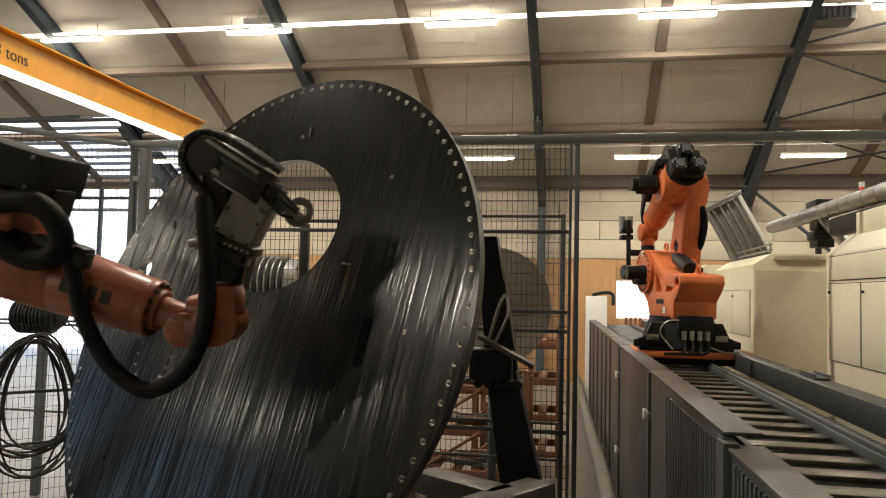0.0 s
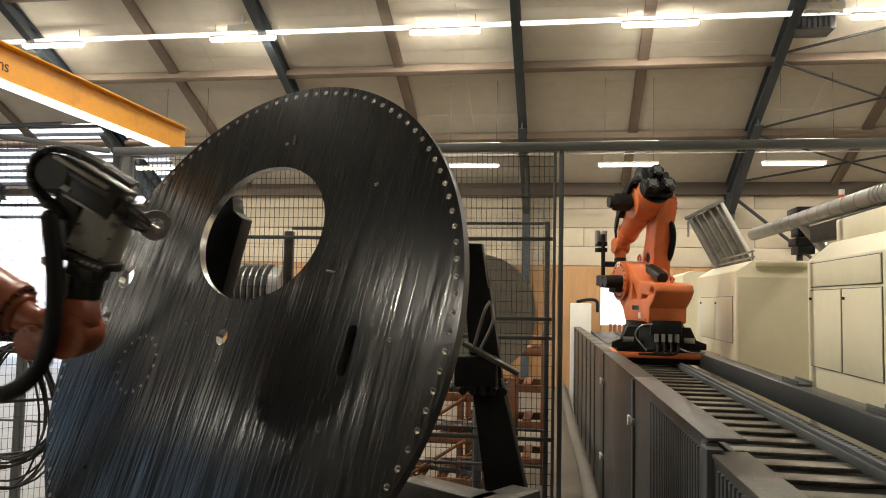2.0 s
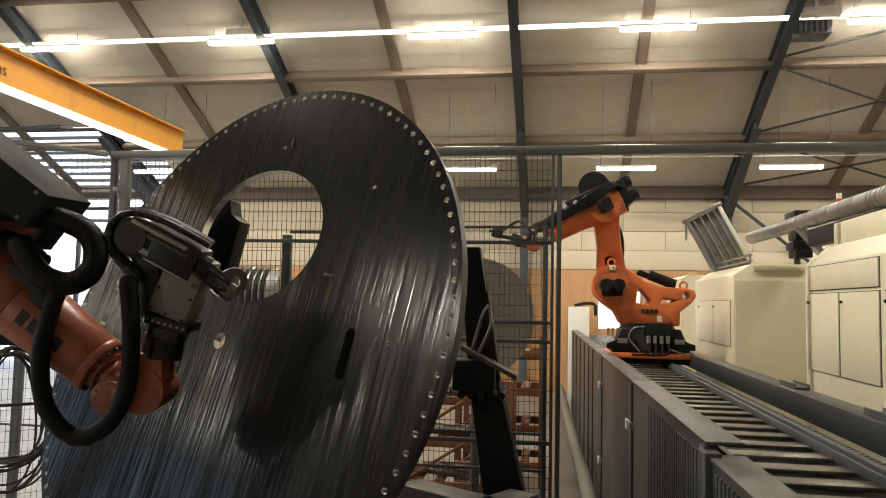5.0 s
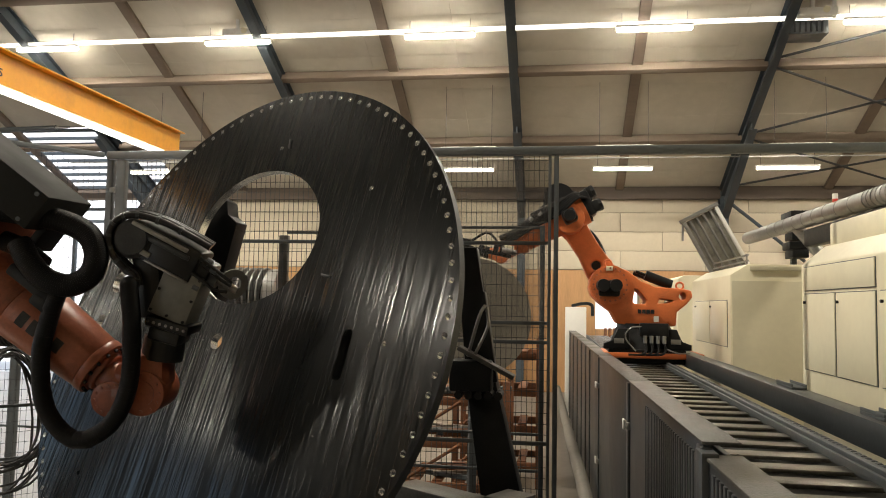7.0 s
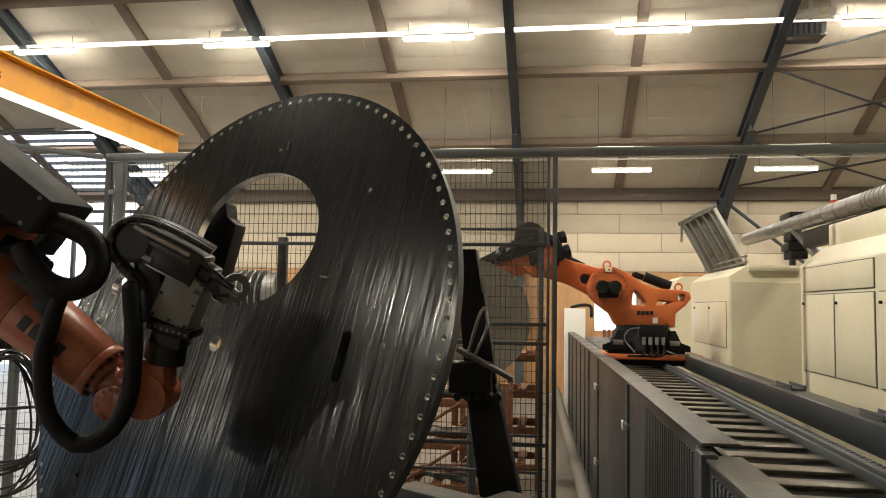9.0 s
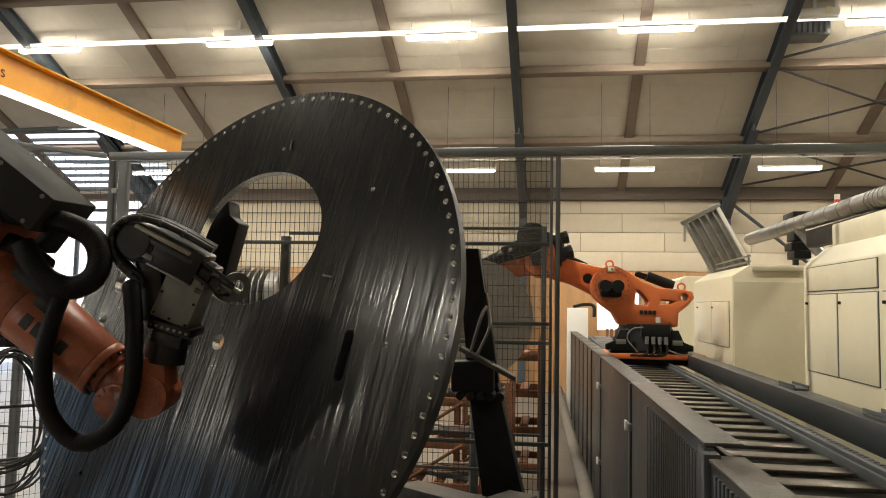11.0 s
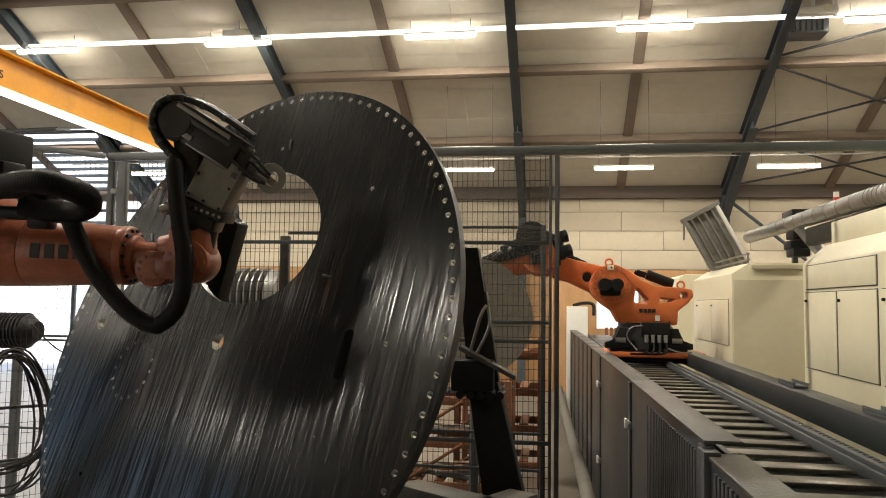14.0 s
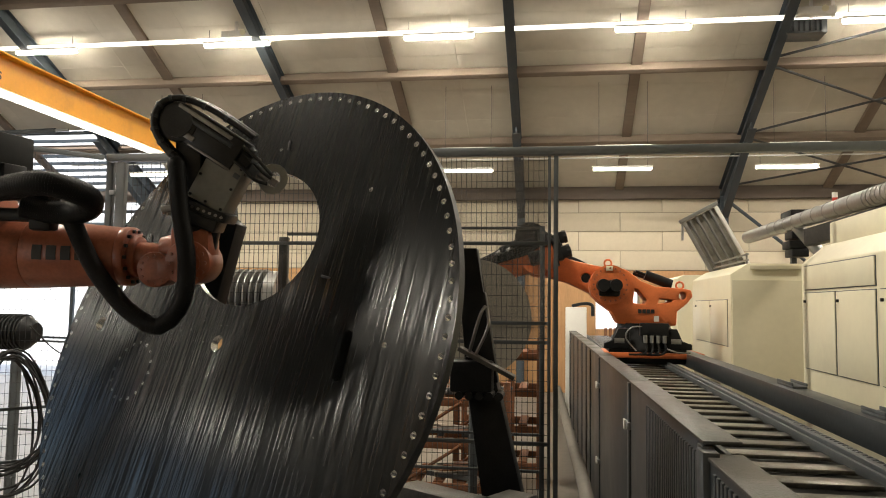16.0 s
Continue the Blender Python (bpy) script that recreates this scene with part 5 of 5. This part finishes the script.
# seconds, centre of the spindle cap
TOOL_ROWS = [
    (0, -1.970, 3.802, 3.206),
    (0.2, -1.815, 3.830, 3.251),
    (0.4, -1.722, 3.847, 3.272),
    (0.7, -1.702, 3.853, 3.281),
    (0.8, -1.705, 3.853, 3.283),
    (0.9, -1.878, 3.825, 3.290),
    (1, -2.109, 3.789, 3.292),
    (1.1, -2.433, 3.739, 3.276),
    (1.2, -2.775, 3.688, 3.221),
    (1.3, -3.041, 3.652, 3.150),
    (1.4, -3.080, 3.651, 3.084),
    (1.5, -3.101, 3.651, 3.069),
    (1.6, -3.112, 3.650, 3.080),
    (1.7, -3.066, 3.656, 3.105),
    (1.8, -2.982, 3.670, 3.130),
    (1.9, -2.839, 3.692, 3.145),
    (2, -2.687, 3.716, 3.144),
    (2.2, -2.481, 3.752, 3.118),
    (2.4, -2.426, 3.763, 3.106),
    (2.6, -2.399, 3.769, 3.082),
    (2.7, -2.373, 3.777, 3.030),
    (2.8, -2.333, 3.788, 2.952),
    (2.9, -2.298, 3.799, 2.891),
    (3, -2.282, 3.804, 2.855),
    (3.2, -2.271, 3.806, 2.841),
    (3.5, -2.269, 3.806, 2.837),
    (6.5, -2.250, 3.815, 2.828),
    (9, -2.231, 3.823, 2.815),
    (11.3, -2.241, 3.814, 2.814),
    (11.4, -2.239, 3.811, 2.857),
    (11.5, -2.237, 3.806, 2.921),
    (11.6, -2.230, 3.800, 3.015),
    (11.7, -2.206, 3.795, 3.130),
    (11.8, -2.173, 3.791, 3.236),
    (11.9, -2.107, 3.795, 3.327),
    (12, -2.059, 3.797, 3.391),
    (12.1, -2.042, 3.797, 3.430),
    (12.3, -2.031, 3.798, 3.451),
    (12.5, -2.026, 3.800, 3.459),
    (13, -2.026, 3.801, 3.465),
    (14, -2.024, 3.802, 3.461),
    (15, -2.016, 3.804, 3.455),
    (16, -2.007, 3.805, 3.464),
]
FACING = Matrix(((0.989, -0.146, -0.006), (0.145, 0.986, -0.078), (0.017, 0.076, 0.997))).to_4x4()
ROOT = Vector((-3.95, 4.05, 0))
LEAN = 32
BOW_COUNT, BOW_R = 26, 0.046


def tool_robot():
    t = thing("tool_robot", "oily orange industrial robot with a milling spindle and hoses", "robot", at=Matrix.Translation(ROOT))
    # standing foot and column, out of view
    bm = bms()
    cyl(bm, (-0.5, 0.1, 0), (-0.5, 0.1, 0.9), 0.4, 0.34, 24)
    part("base", bm, M["black"], t)
    bm = bms()
    prism(bm, [(-0.75, 0.9), (-0.25, 0.9), (0.05, 2.2), (-0.05, 2.5), (-0.45, 2.5), (-0.55, 2.2)], 0.3, 0.55, 0.04)
    part("link_arm", bm, M["orange_worn"], t)

    # forearm: x runs to the end of its collar, which is at the origin
    bm = bms()
    cyl(bm, (-1.4, 0, 0.0), (-0.55, 0, 0.0), 0.225, 0.192, 48)
    cyl(bm, (-0.55, 0, 0.0), (-0.05, 0, 0.0), 0.192, 0.158, 48)
    soften(bm, 0.008)
    fore = part("forearm", bm, M["orange_worn"], t)
    bm = bms()
    cyl(bm, (-0.05, 0, 0.0), (0.0, 0, 0.0), 0.164, 0.160, 48)
    soften(bm, 0.008)
    part("collar", bm, M["orange_worn"], fore)
    bm = bms()
    cyl(bm, (0.0, 0, 0.0), (0.035, 0, 0.0), 0.118, 0.112, 36)
    cyl(bm, (0.03, 0, 0.0), (0.17, 0, 0.0), 0.085, 0.075, 30)
    soften(bm, 0.006)
    part("neck", bm, M["orange_worn"], fore)
    bm = bms()
    cyl(bm, (-1.06, -0.30, 0.21), (-1.06, 0.24, 0.21), 0.26, seg=44)
    soften(bm, 0.025)
    part("elbow_housing", bm, M["orange_worn"], fore)
    bm = bms()
    for k in range(14):
        a = 2 * math.pi * k / 14
        cyl(bm, (-0.01, 0.14 * math.cos(a), 0.14 * math.sin(a)), (0.016, 0.14 * math.cos(a), 0.14 * math.sin(a)), 0.010, seg=8)
    tagged(part("bolt_ring", bm, M["black"], fore), kind="stuff")
    bm = bms()
    box(bm, -1.16, -0.10, 0.54, 1.0, 0.44, 0.21, 0.012)
    case = part("cabinet_box", bm, M["matt_black"], fore, "matt black equipment box")
    bm = bms()
    for x in (-0.72, -1.0, -1.3):
        cyl(bm, (x, -0.327, 0.62), (x, -0.317, 0.62), 0.012, seg=8)
        cyl(bm, (x, -0.327, 0.46), (x, -0.317, 0.46), 0.012, seg=8)
    tagged(part("screw", bm, M["dark_steel"], case), kind="stuff")
    bm = bms()
    box(bm, -0.66, -0.08, 0.40, 0.05, 0.2, 0.16, 0.01)
    part("box_foot", bm, M["black"], fore)
    # plain bars in place of the maker's mark, bent round the arm
    for i in range(4):
        bm = bms()
        x = -0.47 + i * 0.075
        for k in range(3):
            a = radians(-4 + k * 8)
            r_ = 0.192 - 0.068 * (x + 0.025 + 0.55) + 0.0015
            m = Matrix.Translation((x + 0.025, 0, 0)) @ Matrix.Rotation(-a, 4, "X") @ Matrix.Translation((0, -r_, 0.0))
            box(bm, 0, 0, 0, 0.052, 0.004, r_ * radians(8.2), 0, m)
        part("mark", bm, M["mark"], fore)
    # thick corrugated hose in a ring over the arm
    loop = smooth_path([(-1.7, -0.20, 0.02), (-1.4, -0.20, 0.14), (-1.1, -0.21, 0.28), (-0.86, -0.20, 0.41), (-0.68, -0.19, 0.50), (-0.53, -0.18, 0.53), (-0.42, -0.19, 0.48), (-0.37, -0.21, 0.38), (-0.41, -0.24, 0.28), (-0.52, -0.26, 0.235), (-0.64, -0.26, 0.25), (-0.76, -0.24, 0.29)], 24)
    bm = bms()
    tube(bm, loop, 0.060, 20)
    hose = part("hose_loop", bm, M["hose"], t, "thick black corrugated hose")
    bm = bms()
    for i in range(2, len(loop) - 2, 2):
        d = (loop[i + 1] - loop[i - 1]).normalized()
        cyl(bm, loop[i] - d * 0.0035, loop[i] + d * 0.0035, 0.0614, seg=20)
    part("corrugation", bm, M["hose"], hose)
    bm = bms()
    tube(bm, smooth_path([(-1.7, -0.12, -0.10), (-1.3, -0.13, 0.06), (-1.0, -0.14, 0.17), (-0.8, -0.15, 0.24), (-0.62, -0.17, 0.25)], 10), 0.055, 16)
    part("second_hose", bm, M["hose"], hose)
    bm = bms()
    box(bm, -0.50, -0.19, 0.205, 0.30, 0.12, 0.07, 0.02)
    box(bm, -0.40, -0.20, 0.17, 0.12, 0.1, 0.09, 0.02)
    part("hose_clamp", bm, M["black"], fore)

    # wrist: round hand, side drum and the bridge between them
    bm = bms()
    cyl(bm, (-0.13, -0.11, -0.86), (-0.13, 0.08, -0.86), 0.095, seg=40)
    cyl(bm, (0.05, -0.12, -0.825), (0.05, 0.13, -0.825), 0.122, seg=40)
    box(bm, 0.055, 0.0, -0.72, 0.225, 0.22, 0.22, 0.05)
    box(bm, -0.06, -0.02, -0.85, 0.16, 0.2, 0.15, 0.04)
    cyl(bm, (-0.12, 0.0, -0.76), (0.02, 0.0, -0.74), 0.075, 0.09, 28)
    soften(bm, 0.008)
    wrist = part("wrist", bm, M["orange_worn"], t)
    for cx, cz, r_, y0 in ((-0.13, -0.86, 0.074, -0.11), (0.05, -0.825, 0.096, -0.12)):
        bm = bms()
        cyl(bm, (cx, y0 - 0.006, cz), (cx, y0 + 0.004, cz), r_ * 0.72, seg=32)
        part("drum_cover", bm, M["orange_worn"], wrist)
        bm = bms()
        for k in range(12):
            a = 2 * math.pi * k / 12
            cyl(bm, (cx + r_ * math.cos(a), y0 - 0.009, cz + r_ * math.sin(a)), (cx + r_ * math.cos(a), y0 + 0.004, cz + r_ * math.sin(a)), 0.009, seg=8)
        tagged(part("bolt_ring", bm, M["orange_worn"], wrist), kind="stuff")

    # spindle head: origin at the centre of its round cap, the beam runs down to the tool
    m = pose(0, 0, 0, 0, LEAN, 0)
    bm = bms()
    cyl(bm, (0, -0.12, 0), (0, 0.12, 0), 0.106, seg=48)
    box(bm, 0.19, 0, 0.015, 0.36, 0.23, 0.19, 0.018, m)
    soften(bm, 0.003)
    head = part("spindle_head", bm, M["head_black"], t)
    bm = bms()
    cyl(bm, (0, -0.135, 0), (0, -0.118, 0), 0.085, seg=40)
    part("cap", bm, M["head_black"], head)
    bm = bms()
    box(bm, 0.385, 0.01, 0.0, 0.11, 0.19, 0.14, 0.016, m)
    part("spindle_block", bm, M["head_black"], head)
    bm = bms()
    box(bm, 0.045, 0.02, -0.25, 0.15, 0.2, 0.36, 0.03)
    part("spine", bm, M["head_black"], head)
    bm = bms()
    box(bm, 0.13, -0.122, 0.082, 0.33, 0.03, 0.022, 0.005, m)
    part("trim_rail", bm, M["box_grey"], head)
    bm = bms()
    box(bm, 0.15, -0.12, 0.048, 0.34, 0.016, 0.026, 0.004, m)
    part("slot_cover", bm, M["guard"], head)
    bm = bms()
    box(bm, 0.24, -0.118, -0.068, 0.26, 0.012, 0.012, 0.003, m)
    part("edge_strip", bm, M["steel"], head)
    bm = bms()
    box(bm, 0.085, -0.12, -0.035, 0.085, 0.012, 0.03, 0.004, m)
    part("badge", bm, M["galv"], head)
    bm = bms()
    cyl(bm, m @ Vector((0.43, 0.0, 0.0)), m @ Vector((0.485, 0.0, 0.0)), 0.058, 0.046, 26)
    part("spindle_nose", bm, M["dark_steel"], head)
    bm = bms()
    cyl(bm, m @ Vector((0.48, 0.0, 0.0)), m @ Vector((0.60, 0.0, 0.0)), 0.021, seg=18)
    cyl(bm, m @ Vector((0.53, 0.0, 0.0)), m @ Vector((0.555, 0.0, 0.0)), 0.031, seg=18)
    part("spindle", bm, M["steel"], head)
    # thin ring-shaped disc cutter beside the nose
    bm = pierced(circle(0, 0, 0.086, 44), [circle(0, 0, 0.042, 28)], 0.008, 0)
    axis = (m.to_3x3() @ Vector((0.62, -0.78, 0.05))).normalized()
    bmesh.ops.transform(bm, matrix=Matrix.Translation(m @ Vector((0.555, 0.05, 0.012))) @ axis.to_track_quat("Z", "Y").to_matrix().to_4x4(), verts=bm.verts)
    part("disc_cutter", bm, M["disc"], head, "thin bright ring-shaped cutter")
    for dy, dz in ((-0.10, 0.05), (-0.07, 0.02), (-0.10, -0.04)):
        bm = bms()
        tube(bm, smooth_path([m @ Vector((0.34, dy, dz + 0.03)), m @ Vector((0.43, dy - 0.01, dz + 0.02)), m @ Vector((0.50, dy * 0.8, dz)), m @ Vector((0.565, dy * 0.5, dz * 0.6))]), 0.010, 8)
        part("coolant_line", bm, M["head_black"], head)
    for x, z in ((0.40, 0.085), (0.44, 0.05), (0.40, -0.075)):
        bm = bms()
        cyl(bm, m @ Vector((x, -0.09, z)), m @ Vector((x + 0.035, -0.09, z)), 0.017, seg=10)
        part("fitting", bm, M["dark_steel"], head)
    mm = pose(0.205, 0, -0.315, 0, 27, 0)
    bm = bms()
    box(bm, 0, 0.01, 0, 0.215, 0.22, 0.275, 0.006, mm)
    gear = part("gear_case", bm, M["case_grey"], head, "oily pale grey metal gear case")
    for dx, dz in ((-0.092, 0.12), (0.092, 0.12), (-0.092, -0.12), (0.092, -0.12), (-0.092, 0.0), (0.092, 0.0), (0.0, -0.12)):
        bm = bms()
        cyl(bm, mm @ Vector((dx, -0.108, dz)), mm @ Vector((dx, -0.098, dz)), 0.008, seg=8)
        part("screw", bm, M["black"], gear)
    bm = bms()
    box(bm, 0, 0, 0, 0.24, 0.24, 0.055, 0.012, pose(0.15, 0, -0.475, 0, 20, 0))
    box(bm, 0, -0.02, 0, 0.17, 0.2, 0.07, 0.012, pose(0.13, 0, -0.53, 0, 20, 0))
    cyl(bm, (0.10, 0, -0.54), (0.07, 0, -0.66), 0.108, 0.112, 32)
    part("mounting_flange", bm, M["head_black"], head)
    bm = bms()
    for k in range(7):
        cyl(bm, pose(0.15, 0, -0.475, 0, 20, 0) @ Vector((-0.1 + k * 0.033, -0.128, 0)), pose(0.15, 0, -0.475, 0, 20, 0) @ Vector((-0.1 + k * 0.033, -0.115, 0)), 0.008, seg=8)
    tagged(part("flange_bolt", bm, M["steel"], head), kind="stuff")
    bm = bms()
    cyl(bm, (-0.085, -0.08, -0.47), (-0.02, -0.08, -0.455), 0.024, seg=14)
    cyl(bm, (-0.055, -0.08, -0.50), (-0.055, -0.08, -0.43), 0.014, seg=12)
    part("valve", bm, M["steel"], head)
    # hose from the bow that runs round the cap
    wrap = smooth_path([(0.02, -0.15, -0.26), (0.01, -0.15, -0.20), (-0.045, -0.145, -0.15), (-0.10, -0.14, -0.072), (-0.118, -0.135, 0.008), (-0.094, -0.13, 0.08), (-0.036, -0.12, 0.12), (0.045, -0.10, 0.122), (0.17, -0.09, 0.075), (0.30, -0.08, -0.005), (0.40, -0.07, -0.075)], 8)
    for off, r_ in ((0.0, 0.018), (0.04, 0.018), (0.075, 0.013)):
        bm = bms()
        tube(bm, [p + Vector((0, off, off * 0.25)) for p in wrap], r_, 10)
        part("cap_line", bm, M["head_black"], head)
    for i in range(6, len(wrap) - 8, 7):
        bm = bms()
        d = (wrap[i + 1] - wrap[i - 1]).normalized()
        cyl(bm, wrap[i] - d * 0.008, wrap[i] + d * 0.008, 0.023, seg=12)
        part("line_clip", bm, M["guard"], head)
    # hanging bow in short stiff lengths, so that it can change its sweep
    pb = bms()
    cyl(pb, (-0.034, 0, 0), (0.034, 0, 0), BOW_R, seg=18)
    for x in (-0.034, 0.034):
        bmesh.ops.create_uvsphere(pb, u_segments=18, v_segments=9, radius=BOW_R, matrix=Matrix.Translation((x, 0, 0)) @ Matrix.Rotation(radians(90), 4, "Y"))
    for x in (-0.022, 0.0, 0.022):
        cyl(pb, (x - 0.003, 0, 0), (x + 0.003, 0, 0), BOW_R + 0.0006, seg=18)
    me = mesh_of("hose_length", pb, M["hose"])
    bow = []
    for k in range(BOW_COUNT):
        ob = new("hose_length", me)
        ob.parent = t
        bow.append(ob)
    return t, fore, wrist, head, hose, bow


TOOLROB = tool_robot()

# seconds, slope of the forearm, place of its collar from the cap centre, tilt of the head
REACH_ROWS = [(0, 17, -0.305, -0.83, 1), (0.9, 17, -0.305, -0.83, 1), (1.5, 24, -0.285, -0.79, 0), (2.0, 27, -0.265, -0.75, -1), (2.5, 30, -0.255, -0.745, -1), (3.0, 37, -0.21, -0.715, -4), (11.3, 38, -0.207, -0.71, -4),
              (11.7, 26, -0.24, -0.715, -2), (12.0, 11, -0.275, -0.72, 1), (12.5, 3, -0.277, -0.72, 1), (16, 2, -0.277, -0.72, 1)]
# seconds, slide of the hose ring along the arm, its rise, its roll about the arm
HOSE_SHIFT = [(0, -0.10, -0.10, 30), (0.9, -0.10, -0.10, 30), (1.6, -0.06, -0.09, 20), (2.5, -0.02, -0.08, 5), (3.0, 0.08, 0.05, 0), (11.3, 0.08, 0.05, 0), (12.1, 0.29, 0.06, 80), (16, 0.29, 0.06, 80)]
# seconds, drop of the hand under the spindle
WRIST_DROP = [(0, -0.072), (0.9, -0.072), (2.5, -0.04), (3.0, 0.0), (11.3, 0.0), (12.1, 0.072), (16, 0.072)]
# seconds and the sweep of the bow: across and down from the cap centre, arm end first
BOW_ROWS = [
    (0.9, -0.70, -0.47, -0.67, -0.63, -0.615, -0.87, -0.48, -1.105, -0.285, -1.235, -0.08, -1.13, 0.025, -0.89, 0.042, -0.56, 0.02, -0.24),
    (2.5, -0.515, -0.45, -0.505, -0.60, -0.48, -0.79, -0.41, -1.015, -0.255, -1.14, -0.075, -1.05, 0.025, -0.855, 0.05, -0.57, 0.02, -0.24),
    (3.0, -0.36, -0.30, -0.40, -0.41, -0.447, -0.62, -0.417, -0.893, -0.267, -1.05, -0.09, -0.978, 0.01, -0.782, 0.03, -0.496, 0.015, -0.24),
    (11.3, -0.36, -0.30, -0.40, -0.41, -0.447, -0.62, -0.417, -0.893, -0.267, -1.05, -0.09, -0.978, 0.01, -0.782, 0.03, -0.496, 0.015, -0.24),
    (12.1, -0.535, -0.50, -0.43, -0.745, -0.316, -0.91, -0.21, -1.017, -0.075, -1.077, 0.042, -0.963, 0.072, -0.746, 0.042, -0.505, 0.02, -0.24),
]


def tool_poses(t):
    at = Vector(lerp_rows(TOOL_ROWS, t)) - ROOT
    slope, tx, tz, tilt = lerp_rows(REACH_ROWS, t)
    flat = Matrix.Translation(at) @ FACING
    arm = flat @ pose(tx, 0, tz, 0, slope, 0) @ pose(0, 0, 0, 0, 0, -3)
    dx, dz, roll = lerp_rows(HOSE_SHIFT, t)
    drop = lerp_rows(WRIST_DROP, t)[0]
    swing = arm @ Matrix.Translation((dx, -0.2, 0.22 + dz)) @ Matrix.Rotation(radians(roll), 4, "X") @ Matrix.Translation((0, 0.2, -0.22))
    return arm, flat @ Matrix.Translation((0, 0, drop)), flat @ pose(0, 0, 0, 0, tilt, 0), swing


def bow_poses(t):
    v = lerp_rows(BOW_ROWS, t)
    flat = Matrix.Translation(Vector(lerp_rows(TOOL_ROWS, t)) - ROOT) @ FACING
    path = smooth_path([(v[i], -0.19 if i else -0.2, v[i + 1]) for i in range(0, len(v), 2)], 16)
    ends = [0.0]
    for a, b in zip(path, path[1:]):
        ends.append(ends[-1] + (b - a).length)
    out = []
    for k in range(BOW_COUNT):
        s_ = ends[-1] * (k + 0.5) / BOW_COUNT
        i = max(j for j in range(len(path) - 1) if ends[j] <= s_)
        p = path[i].lerp(path[i + 1], (s_ - ends[i]) / (ends[i + 1] - ends[i]))
        d = (path[min(i + 3, len(path) - 1)] - path[max(i - 2, 0)]).normalized()
        out.append(flat @ Matrix.Translation(p) @ Matrix.Rotation(math.atan2(-d.z, d.x), 4, "Y"))
    return out


def motions():
    times = sorted({r[0] for r in ARM_ROWS} | {r[0] for r in TRACK_ROWS})
    t, col, link, fore, tool = RAIL
    walk(t, [(s, pose(1.12, y, 2.0)) for s, y in TRACK_ROWS])
    for k, ob in enumerate((col, link, fore, tool)):
        walk(ob, [(s, rail_poses(s)[k]) for s in times])
    t, fore, wrist, tool, hose, bow = TOOLROB
    for k, ob in enumerate((fore, wrist, tool, hose)):
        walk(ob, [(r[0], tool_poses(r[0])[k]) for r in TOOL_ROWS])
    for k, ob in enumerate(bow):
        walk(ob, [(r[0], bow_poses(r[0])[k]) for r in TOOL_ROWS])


motions()
